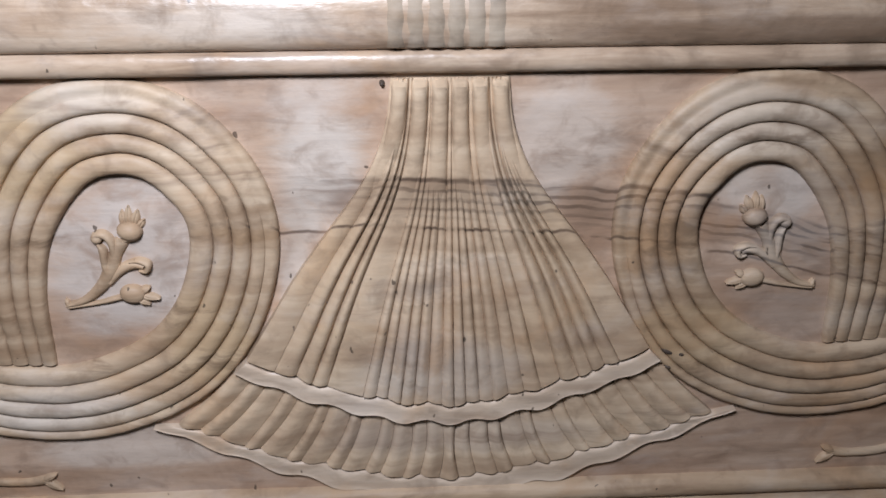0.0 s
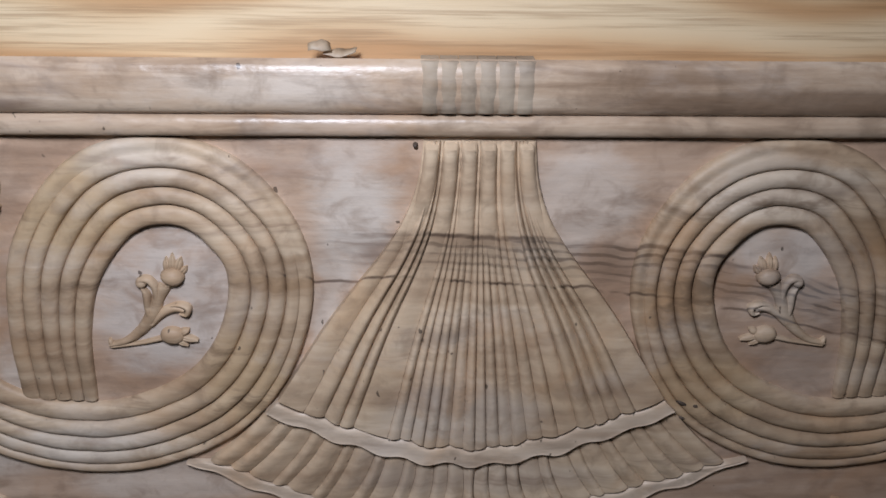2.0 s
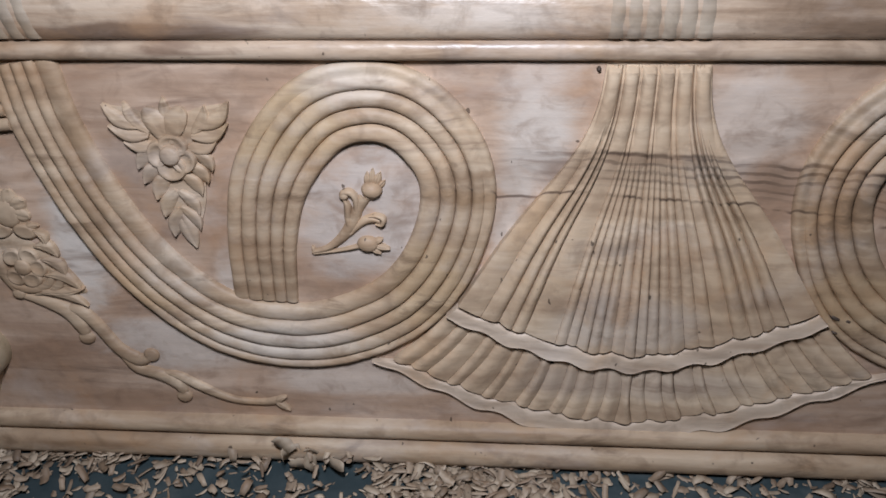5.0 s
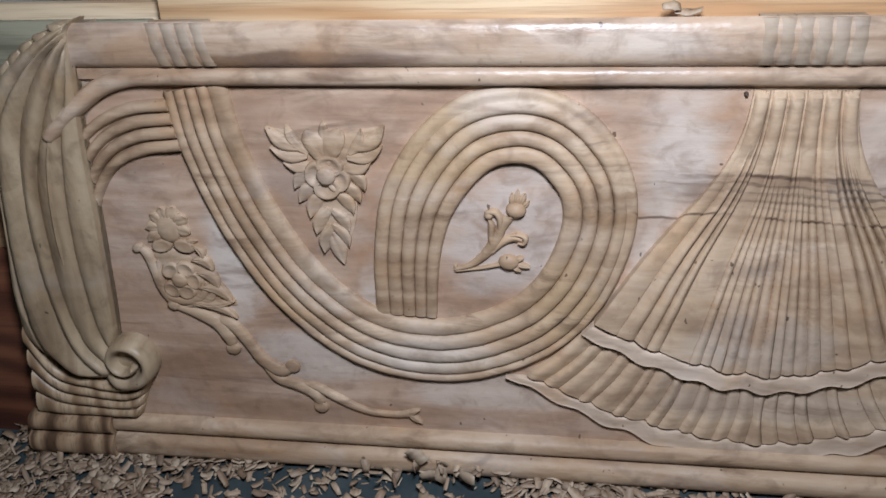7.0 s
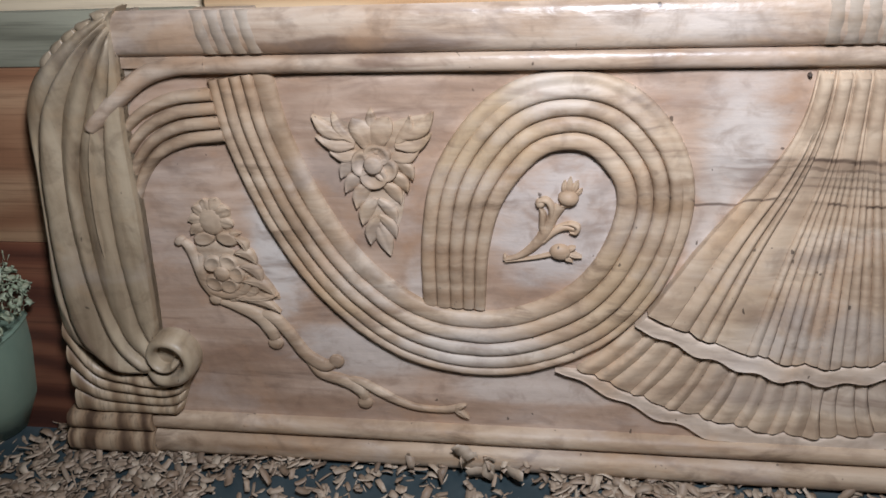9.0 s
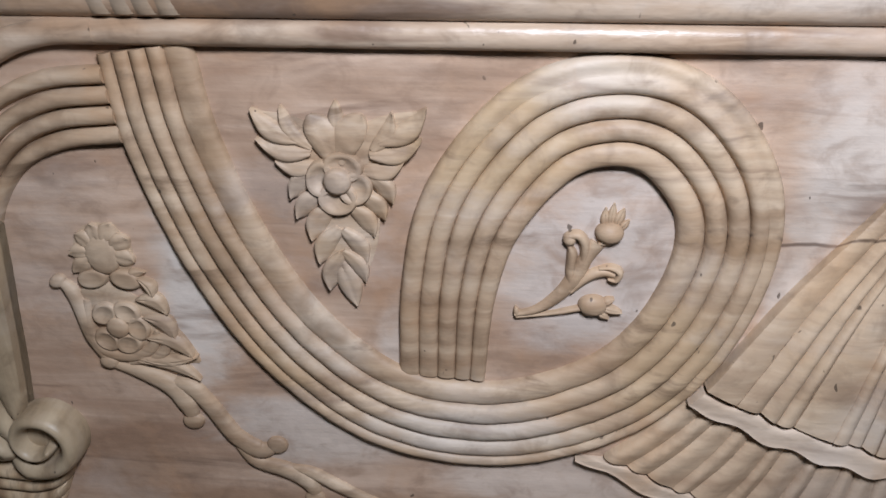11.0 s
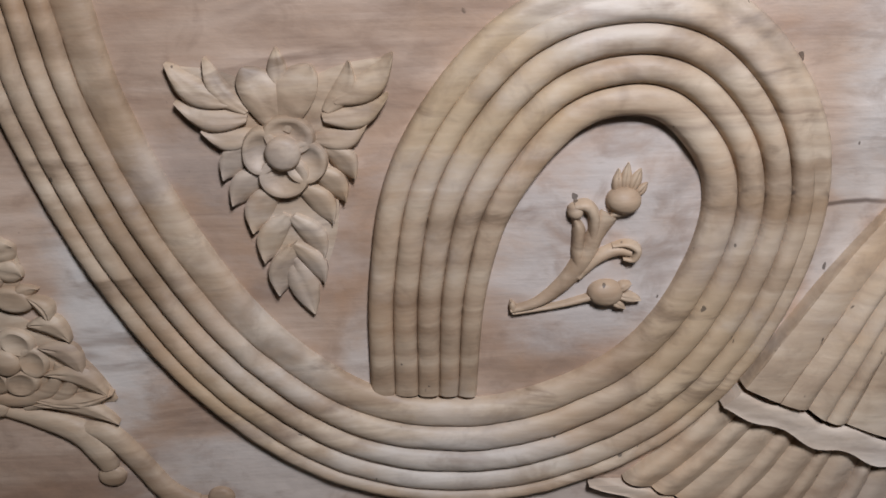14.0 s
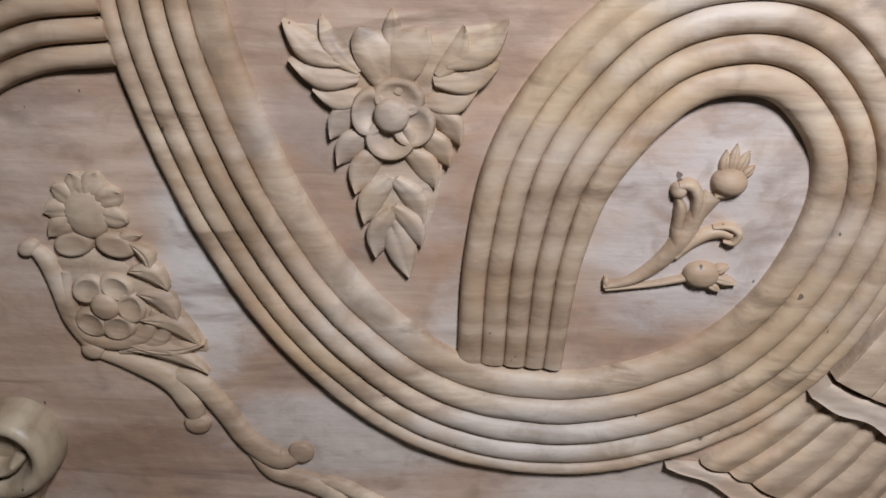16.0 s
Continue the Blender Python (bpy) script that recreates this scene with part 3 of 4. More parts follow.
FAN_U = np.linspace(0, 1, 60)
FAN_W = np.interp(FAN_U, *spline([(0, 0.053), (0.13, 0.0575), (0.26, 0.0695), (0.38, 0.0890), (0.49, 0.112), (0.60, 0.1357), (0.72, 0.159), (0.846, 0.181), (1.0, 0.2085)], 80).T)
FAN_X = -0.006


def hand_curve(heights, wave=0.0032, length=0.226):
    """A wavy hand-cut edge: a sagging line through heights at even steps from left to right, with a ripple on it."""
    pts = spline([(2 * i / (len(heights) - 1) - 1, h) for i, h in enumerate(heights)], 160)

    def edge(s):
        s = np.asarray(s, float)
        ripple = np.cos(2 * math.pi * s / length) + 0.25 * np.sin(s * 17.0)
        return np.interp(s, pts[:, 0], pts[:, 1]) - wave * ripple * (1 - 0.5 * s**4)

    return edge


rib1 = hand_curve((-0.1214, -0.1500, -0.1735, -0.1835, -0.1720, -0.1490, -0.1199))
rib1_low = hand_curve((-0.1355, -0.1715, -0.1980, -0.2075, -0.1970, -0.1710, -0.1365))
rib2 = hand_curve((-0.2030, -0.2480, -0.2780, -0.2915, -0.2750, -0.2450, -0.2100), 0.0036, 0.20)
rib2_low = hand_curve((-0.2055, -0.2610, -0.3050, -0.3175, -0.3030, -0.2600, -0.2070), 0.0040, 0.20)


def fan_point(s, u):
    z = 0.172 + (rib1(np.asarray(s)) - 0.172 + 0.0015) * u
    return np.stack([FAN_X + s * fan_half(u), z], -1)


def fan_plate(low, rise, ns=36, nu=30):
    verts, faces = [], []
    for layer in (0, 1):
        for i in range(nu + 1):
            u = i / nu
            for k in range(ns + 1):
                x, z = fan_point(-1 + 2 * k / ns, u)
                verts.append((x, 0.009 if layer else -(low * (0.55 + 0.45 * min(1.0, u / 0.42)) + rise * u * u), z))
    w, size = ns + 1, (ns + 1) * (nu + 1)
    for i in range(nu):
        for k in range(ns):
            a = i * w + k
            faces.append((a, a + 1, a + w + 1, a + w))
            faces.append((size + a, size + a + w, size + a + w + 1, size + a + 1))
    rim = list(range(w)) + [i * w + ns for i in range(1, nu + 1)] + [nu * w + k for k in range(ns - 1, -1, -1)] + [i * w for i in range(nu - 1, 0, -1)]
    for a, b in zip(rim, rim[1:] + rim[:1]):
        faces.append((a, b, size + b, size + a))
    return verts, faces


def fan():
    u = np.linspace(0, 1, 44)
    base = part("fan", fan_plate(0.0072, 0.0065), FANW, panel, "flaring fan of long pleats like a pleated skirt")
    cuts = [-1.0, -0.87, -0.765, -0.69, -0.615, -0.44, -0.375, -0.315, -0.25, -0.185, -0.115, -0.04, 0.025, 0.085, 0.155, 0.225, 0.30, 0.38, 0.47, 0.56, 0.655, 0.72, 0.785, 0.86, 1.0]
    for k in range(len(cuts) - 1):
        a, b = cuts[k], cuts[k + 1]
        width = b - a
        lo = 0.0084 + 0.0008 * math.sin(k * 1.7)
        crown = lo + (0.0062 if 0.6 < abs(a + b) / 2 < 0.88 else 0.0016 + 0.0020 * (width < 0.1)) + 0.0011 * math.sin(k * 3.1)
        rise = 0.0068 * u**2
        neck = 0.55 + 0.45 * np.clip(u / 0.42, 0, 1)
        soften = 1.0 if abs(a + b) / 2 > 0.6 else np.clip(0.30 + 1.0 * u, 0, 1)
        crowns = lo * neck + rise + (crown - lo + 0.0016 * u) * neck * soften * (1 - 0.55 * u**8)
        g = strip(fan_point(a + 0.001 + 0 * u, u), fan_point(b - 0.001 + 0 * u, u), lo * neck + rise, crowns, 8, -0.009, (0, 0), 0.85, 0.0009, 0.25 * math.sin(k * 5.1))
        part("pleat", g, FANW, base)
    # six rounded reeds at the neck
    for k in range(6):
        v = np.linspace(0, 0.42, 24)
        a, b = -1 + k / 3 + 0.03, -1 + (k + 1) / 3 - 0.03
        fade = np.clip(1 - v / 0.42, 0, 1) ** 0.6
        part("reed", strip(fan_point(a + 0 * v, v), fan_point(b + 0 * v, v), 0.0040 + 0.0040 * fade, 0.0060 + 0.0098 * fade, 8, -0.009, (0.05, 0.2), 0.5, 0.0008), FANW, base)
    return base


fan()


def ribbon(name, top, low, spread_top, spread_low, heights, mat, label):
    """A flat wavy band between two cut edges, a little hollow, thinning to a point at both ends."""
    s = np.linspace(-1, 1, 140)
    a = np.stack([FAN_X + spread_top * s, top(s) - 0.0030], 1)
    b = np.stack([FAN_X + spread_low * s, low(s)], 1)
    return part(name, reed_strip(a, b, heights[0], heights[1], heights[2], 0.35, 10, 0.0006), mat, panel, label)


ribbon("ribbon", rib1, rib1_low, 0.2105, 0.2230, (0.0122, 0.0152, 0.0146), RIBBON, "pale wavy ribbon with dark undercut edges")
ribbon("hem_ribbon", rib2, rib2_low, 0.2916, 0.3180, (0.0058, 0.0092, 0.0082), RIBBON, "wavy lower hem ribbon with dark undercut edges")


def fringe():
    count = 27
    cut = np.linspace(-1, 1, count + 1) + 0.010 * np.sin(np.arange(count + 1) * 2.9)
    first = None
    for k in range(count):
        a, b = cut[k] + 0.0006, cut[k + 1] - 0.0010
        v = np.linspace(0, 1, 12)
        rows = []
        for s in (a, b):
            top = np.array([FAN_X + 0.2225 * s, rib1_low(s) - 0.0024])
            low = np.array([FAN_X + 0.2910 * s, rib2(s) + 0.0005])
            bow = 0.004 * np.sin(math.pi * v) * (1 if s < 0 else -1)
            rows.append(np.stack([top[0] + (low[0] - top[0]) * v + bow, top[1] + (low[1] - top[1]) * v], 1))
        h = 0.0086 + 0.0008 * math.sin(k * 2.1)
        g = strip(rows[0], rows[1], 0.0030 + 0.0036 * v, h - 0.0010 + 0.0034 * v, 7, -0.009, (0, 0), 0.9, 0.0009, 0.30 * (1 if (a + b) < 0 else -1))
        if first is None:
            first = part("fringe", g, FANW, panel, "row of short rounded fringe pleats")
        else:
            part("pleat", g, FANW, first)


fringe()


# ---- flower drop between the scroll arms ----
def lobe(base, tip, width, low, high, tilt=0.0, vein=0.25, bend=0.0, blunt=0.5, rows=14, across=10):
    """A carved leaf lobe: rounded, with a cut vein, one edge lifted (tilt) so that it overlaps its neighbour like a shingle."""
    b, t = np.array(base, float), np.array(tip, float)
    d = t - b
    length = np.linalg.norm(d)
    d /= length
    side = np.array([-d[1], d[0]])
    verts, faces = [], []
    for i in range(rows + 1):
        u = i / rows
        w = width * math.sin(math.pi * min(0.995, 0.10 + 0.90 * u ** (0.75 + 0.7 * blunt))) ** (0.95 - 0.45 * blunt) + 0.0004
        c = b + d * length * u + side * bend * math.sin(math.pi * u) * length
        row = []
        for k in range(across + 1):
            q = 2 * k / across - 1
            p = c + side * w * q
            h = low + (high - low) * ((1 - q * q) ** 0.55 * (0.55 + 0.45 * math.sin(math.pi * min(1, u + 0.15))) + tilt * q * (0.4 + 0.6 * u))
            h -= vein * (high - low) * math.exp(-((q / 0.20) ** 2)) * (1 - 0.6 * u)
            row.append((p[0], -(max(h, 0.0008) + knife(p[0], p[1], 0.0004, 90)), p[1]))
        verts += [(row[0][0], 0.009, row[0][2])] + row + [(row[-1][0], 0.009, row[-1][2])]
    w = across + 3
    for i in range(rows):
        for k in range(w):
            a, b = i * w + k, i * w + (k + 1) % w
            faces.append((a, b, b + w, a + w))
    faces.append(tuple(range(w)))
    faces.append(tuple(rows * w + k for k in reversed(range(w))))
    return verts, faces


def flower_drop():
    cx, cz = -0.535, 0.0686
    base = part("flower_drop", dome(cx, cz, 0.0116, 0.0116, 0.0112, 0.0050, 0, 7, 24), CARVE, panel, "carved four-petalled flower with leaves above and a drop below")
    P = lambda n, g: part(n, g, CARVE, base)  # noqa: E731
    for ox, oz, rx, rz, turn in ((0.0045, 0.0112, 0.0172, 0.0132, -12), (-0.0145, 0.0010, 0.0125, 0.0165, -10), (0.0140, -0.0070, 0.0142, 0.0155, -25), (-0.0010, -0.0165, 0.0172, 0.0150, 4)):
        P("petal", dome(cx + ox, cz + oz, rx, rz, 0.0078, 0.0034, turn, 10, 32, 0.22, 0.0050))
    for foot, tip, w in (((-0.540, 0.082), (-0.600, 0.124), 0.0175), ((-0.530, 0.082), (-0.466, 0.126), 0.0175), ((-0.534, 0.085), (-0.528, -0.043), 0.0290)):
        P("leaf_ground", lobe(foot, tip, w, 0.0018, 0.0034, 0.0, 0.2, 0.0, 0.15))
    # wings: lobes that overlap downwards
    for (bx, bz), (tx, tz), w, tilt, high in (
        ((-0.5560, 0.0950), (-0.5790, 0.1300), 0.0068, 0.35, 0.0062), ((-0.5660, 0.1010), (-0.6030, 0.1275), 0.0088, 0.30, 0.0076),
        ((-0.5560, 0.0915), (-0.6005, 0.1030), 0.0082, 0.35, 0.0078), ((-0.5520, 0.0800), (-0.5860, 0.0840), 0.0080, 0.35, 0.0074),
        ((-0.5060, 0.0940), (-0.4895, 0.1255), 0.0072, -0.35, 0.0062), ((-0.5000, 0.1005), (-0.4620, 0.1295), 0.0090, -0.30, 0.0078),
        ((-0.5080, 0.0900), (-0.4660, 0.1035), 0.0084, -0.35, 0.0078), ((-0.5140, 0.0760), (-0.4800, 0.0862), 0.0082, -0.35, 0.0072)):
        P("leaf", lobe((bx, bz), (tx, tz), w * 1.02, 0.0034, high + 0.0012, tilt * 1.9, 0.15, 0.12 if tilt > 0 else -0.12, 0.32))
    P("leaf", lobe((-0.5350, 0.1080), (-0.5345, 0.1350), 0.0062, 0.0022, 0.0052, 0.2, 0.3, 0.0, 0.2))
    P("petal", lobe((-0.5370, 0.0840), (-0.5560, 0.1230), 0.0128, 0.0044, 0.0086, 0.60, 0.25, -0.06, 0.85))
    P("petal", lobe((-0.5350, 0.0840), (-0.5135, 0.1235), 0.0132, 0.0044, 0.0086, -0.60, 0.25, 0.06, 0.85))
    # serrated drop, from its tip up to the flower
    P("leaf", lobe((-0.5385, -0.0060), (-0.5243, -0.0508), 0.0098, 0.0030, 0.0066, -0.25, 0.40, 0.02, 0.35))
    for k, (l, r) in enumerate(((((-0.5345, 0.0010), (-0.5470, -0.0350)), ((-0.5355, 0.0030), (-0.5160, -0.0270))), (((-0.5360, 0.0240), (-0.5545, -0.0100)), ((-0.5345, 0.0230), (-0.5148, -0.0085))),
                               (((-0.5410, 0.0450), (-0.5600, 0.0120)), ((-0.5270, 0.0450), (-0.5070, 0.0170))), (((-0.5480, 0.0560), (-0.5715, 0.0320)), ((-0.5170, 0.0560), (-0.4975, 0.0325))),
                               (((-0.5540, 0.0740), (-0.5755, 0.0500)), ((-0.5090, 0.0720), (-0.4905, 0.0475))))):
        P("leaf", lobe(*l, 0.0096 - 0.0005 * abs(k - 2), 0.0032, 0.0078, -0.65, 0.12, -0.10, 0.6))
        P("leaf", lobe(*r, 0.0092 - 0.0005 * abs(k - 2), 0.0032, 0.0078, 0.65, 0.12, 0.10, 0.6))
    return base


mirrored(flower_drop(), panel)


# ---- tulip sprig inside the scroll loop ----
def sprig():
    base = part("tulip_sprig", rod([(-0.3865, -0.0545), (-0.3683, -0.0495), (-0.3502, -0.0355), (-0.3372, -0.0180), (-0.3290, 0.0010), (-0.3195, 0.0170)], [0.0022, 0.0038, 0.0058, 0.0078, 0.0064, 0.0070], [0.0018] * 6, [0.0045, 0.0055, 0.0062, 0.0070, 0.0068, 0.0066], 36, power=0.7), CARVE, panel, "small carved sprig of tulip buds and curled leaves")
    P = lambda n, g: part(n, g, CARVE, base)  # noqa: E731
    P("stem_end", lobe((-0.3835, -0.0560), (-0.3862, -0.0470), 0.0024, 0.002, 0.0050, 0.0, 0.0, 0.0, 0.2))
    P("stem", rod([(-0.3850, -0.0568), (-0.3531, -0.0515), (-0.3290, -0.0455)], [0.0014, 0.0022, 0.0030], [0.0015] * 3, [0.004, 0.005, 0.0058], 20))
    P("leaf", rod([(-0.3400, -0.0290), (-0.3402, -0.0100), (-0.3402, 0.0060), (-0.3440, 0.0155)], [0.0030, 0.0048, 0.0048, 0.0018], [0.0018] * 4, [0.0062, 0.0072, 0.0074, 0.0060], 26, power=0.7))
    P("leaf", rod([(-0.3330, -0.0160), (-0.3296, 0.0050), (-0.3310, 0.0180), (-0.3365, 0.0240), (-0.3440, 0.0235)], [0.0028, 0.0042, 0.0046, 0.0046, 0.0036], [0.0018] * 5, [0.0060, 0.0072, 0.0082, 0.0088, 0.0080], 30))
    P("leaf_curl", dome(-0.3432, 0.0200, 0.0056, 0.0062, 0.003, 0.0058, 10))
    P("leaf", rod([(-0.3395, -0.0300), (-0.3270, -0.0160), (-0.3140, -0.0098), (-0.3035, -0.0120)], [0.0030, 0.0050, 0.0056, 0.0038], [0.0018] * 4, [0.0056, 0.0066, 0.0074, 0.0070], 26, power=0.7))
    P("leaf_curl", rod([(-0.3170, -0.0062), (-0.3070, -0.0050), (-0.2995, -0.0095), (-0.3020, -0.0165), (-0.3090, -0.0160)], [0.0016, 0.0030, 0.0036, 0.0030, 0.0014], [0.003] * 5, [0.0066, 0.0084, 0.0090, 0.0080, 0.0060], 26))
    P("bud", dome(-0.3108, 0.0270, 0.0122, 0.0098, 0.003, 0.0100, -8, 8, 24))
    P("sepal", lobe((-0.3190, 0.0160), (-0.3060, 0.0185), 0.0040, 0.002, 0.0066, 0.2, 0.0, 0.1, 0.6))
    for foot, tip, w in (((-0.3150, 0.0310), (-0.3150, 0.0490), 0.0040), ((-0.3105, 0.0330), (-0.3085, 0.0530), 0.0038), ((-0.3060, 0.0330), (-0.3000, 0.0485), 0.0042), ((-0.3020, 0.0300), (-0.2950, 0.0385), 0.0034)):
        P("bud_tip", lobe(foot, tip, w, 0.0012, 0.0050, 0.45, 0.3, 0.0, 0.15))
    P("bud", dome(-0.3195, -0.0425, 0.0128, 0.0100, 0.003, 0.0072, -3, 8, 24))
    for foot, tip, w in (((-0.3110, -0.0400), (-0.3015, -0.0355), 0.0036), ((-0.3110, -0.0445), (-0.2938, -0.0490), 0.0036), ((-0.3150, -0.0480), (-0.3045, -0.0552), 0.0034)):
        P("bud_tip", lobe(foot, tip, w, 0.002, 0.0064, -0.2, 0.2, 0.0, 0.2))
    return base


mirrored(sprig(), panel)


# ---- trailing flower vine in the lower corner ----
def flat(geo, k=0.78):
    """The same relief, cut shallower."""
    return [(x, y * k if y < 0 else y, z) for x, y, z in geo[0]], geo[1]


def vine():
    ux, uz, lx, lz = -0.7495, -0.005, -0.7465, -0.081
    base = part("flower_vine", flat(dome(ux, uz - 0.003, 0.0165, 0.0205, 0.005, 0.0075, 5, 8, 24)), CARVE, panel, "carved vine with a bud, a flower and a trailing scrolled stem")
    P = lambda n, g: part(n, flat(g), CARVE, base)  # noqa: E731
    P("leaf_ground", dome(ux, uz - 0.002, 0.0270, 0.0290, 0.0020, 0.0030, 0, 5, 24, 0.4))
    P("leaf_ground", lobe((-0.772, -0.040), (-0.676, -0.118), 0.0270, 0.0020, 0.0050, 0.0, 0.0, -0.05, 0.45))
    for ox, oz in ((-0.0165, 0.0120), (-0.0225, -0.0030), (-0.0215, -0.0165), (0.0091, 0.0205), (-0.0050, 0.0200), (0.0200, 0.0095), (0.0215, -0.0075)):
        P("petal", lobe((ux + ox * 0.40, uz + oz * 0.40), (ux + ox * 1.32, uz + oz * 1.32), 0.0090, 0.0042, 0.0100, 0.45 if ox > 0 else -0.45, 0.30, 0.0, 0.7))
    for side in (-1, 1):
        P("petal", dome(ux + 0.002 + side * 0.0150, uz - 0.0275, 0.0150, 0.0098, 0.005, 0.0060, -14 * side, 7, 20, 0.4, 0.0020))
    P("leaf", lobe((ux + 0.018, uz - 0.030), (ux + 0.036, uz - 0.020), 0.0055, 0.003, 0.009, 0.3, 0.2, 0.15, 0.3))
    P("flower_heart", dome(lx, lz, 0.0108, 0.0108, 0.009, 0.0060))
    for ox, oz, a in ((-0.0110, 0.0130, 130), (0.0100, 0.0150, 60), (0.0185, -0.0010, 0), (0.0070, -0.0180, -70), (-0.0130, -0.0150, 230)):
        P("petal", dome(lx + ox, lz + oz, 0.0112, 0.0135, 0.006, 0.0055, a, 7, 20, 0.35, 0.0048))
    P("sepal", rod([(lx - 0.026, lz + 0.026), (lx - 0.029, lz), (lx - 0.020, lz - 0.026), (lx + 0.004, lz - 0.033), (lx + 0.026, lz - 0.024), (lx + 0.036, lz - 0.004)], [0.0038, 0.0064, 0.0064, 0.0064, 0.0064, 0.0038], [0.003] * 6, [0.007, 0.010, 0.010, 0.010, 0.010, 0.008], 34))
    P("sepal", rod([(lx + 0.004, lz - 0.040), (lx + 0.034, lz - 0.030), (lx + 0.048, lz - 0.006)], [0.0038, 0.0070, 0.0038], [0.003] * 3, [0.007, 0.010, 0.008], 22))
    P("leaf_curl", dome(-0.7965, -0.037, 0.0085, 0.0062, 0.004, 0.006, 30))
    P("leaf", rod([(-0.797, -0.036), (-0.787, -0.044), (-0.780, -0.066), (-0.774, -0.095), (-0.764, -0.118)], [0.0038, 0.0070, 0.0077, 0.0077, 0.0051], [0.003] * 5, [0.008, 0.009, 0.010, 0.010, 0.009], 30))
    P("leaf_curl", dome(-0.7625, -0.120, 0.0095, 0.0085, 0.004, 0.0065))
    for root, tip, w, b in (((-0.722, -0.030), (-0.710, -0.052), 0.006, 0.2), ((-0.726, -0.052), (-0.698, -0.066), 0.008, 0.2), ((-0.722, -0.070), (-0.694, -0.094), 0.009, 0.2), ((-0.722, -0.092), (-0.679, -0.112), 0.0085, 0.15), ((-0.735, -0.112), (-0.676, -0.110), 0.006, -0.1), ((-0.735, -0.118), (-0.676, -0.136), 0.0075, 0.12)):
        P("leaf", leaf(root, tip, w, 0.0035, 0.0115, b, 0.3, 0.3))
    P("stem", rod([(-0.764, -0.122), (-0.735, -0.131), (-0.708, -0.144), (-0.695, -0.164), (-0.691, -0.178)], [0.0038, 0.0083, 0.0113, 0.0109, 0.0077], [0.003] * 5, [0.007, 0.009, 0.011, 0.011, 0.009], 34))
    P("leaf_curl", dome(-0.6905, -0.1855, 0.0108, 0.0092, 0.0045, 0.0045))
    P("stem", rod([(-0.712, -0.140), (-0.688, -0.146), (-0.670, -0.170), (-0.652, -0.200), (-0.630, -0.217), (-0.614, -0.214)], [0.0038, 0.0096, 0.0090, 0.0096, 0.0109, 0.0064], [0.003] * 6, [0.008, 0.011, 0.010, 0.010, 0.010, 0.008], 40))
    P("leaf_curl", dome(-0.6105, -0.210, 0.0104, 0.0096, 0.0045, 0.0045))
    P("stem", rod([(-0.655, -0.205), (-0.635, -0.231), (-0.606, -0.240), (-0.585, -0.252), (-0.577, -0.268)], [0.0026, 0.0077, 0.0096, 0.0102, 0.0077], [0.002] * 5, [0.006, 0.008, 0.010, 0.010, 0.008], 34))
    P("leaf_curl", dome(-0.5775, -0.2745, 0.0104, 0.0092, 0.0045, 0.0045))
    P("stem", rod([(-0.606, -0.236), (-0.580, -0.242), (-0.552, -0.259), (-0.515, -0.277), (-0.475, -0.281), (-0.447, -0.277)], [0.0026, 0.0070, 0.0070, 0.0054, 0.0049, 0.0064], [0.002] * 6, [0.006, 0.009, 0.009, 0.008, 0.008, 0.008], 40))
    P("leaf", leaf((-0.456, -0.279), (-0.437, -0.292), 0.005, 0.003, 0.009, 0.0, 0.3))
    P("leaf", leaf((-0.456, -0.278), (-0.440, -0.270), 0.004, 0.003, 0.009, 0.0, 0.3))
    return base


mirrored(vine(), panel)

# ---- end post: acanthus strands ending in a volute ----
STRANDS = [
    [(-0.816, 0.253), (-0.8723, 0.2268), (-0.9174, 0.1918), (-0.9480, 0.1482), (-0.9545, 0.0767), (-0.9650, -0.0076), (-0.9791, -0.0899), (-0.9850, -0.185)],
    [(-0.8175, 0.2444), (-0.8714, 0.2042), (-0.9137, 0.1547), (-0.9356, 0.0985), (-0.9500, 0.0161), (-0.9590, -0.081), (-0.9553, -0.1678), (-0.9100, -0.2320)],
    [(-0.8184, 0.2382), (-0.8583, 0.2007), (-0.8944, 0.1407), (-0.9140, 0.0693), (-0.9230, -0.0229), (-0.9210, -0.1055), (-0.9080, -0.1842), (-0.8680, -0.2370)],
    [(-0.8185, 0.2319), (-0.8426, 0.1939), (-0.8782, 0.1197), (-0.8990, 0.0545), (-0.9060, -0.0307), (-0.9040, -0.1137), (-0.8900, -0.1792), (-0.8570, -0.2200)],
    [(-0.8189, 0.2193), (-0.8336, 0.1739), (-0.8521, 0.1195), (-0.8650, 0.0472), (-0.8715, -0.0301), (-0.8715, -0.1041), (-0.8660, -0.1603), (-0.8550, -0.1900)],
    [(-0.8180, 0.2400), (-0.8231, 0.1738), (-0.8287, 0.1332), (-0.8325, 0.0694), (-0.8345, 0.0172), (-0.8395, -0.0617), (-0.8435, -0.1203), (-0.8480, -0.1700)],
]


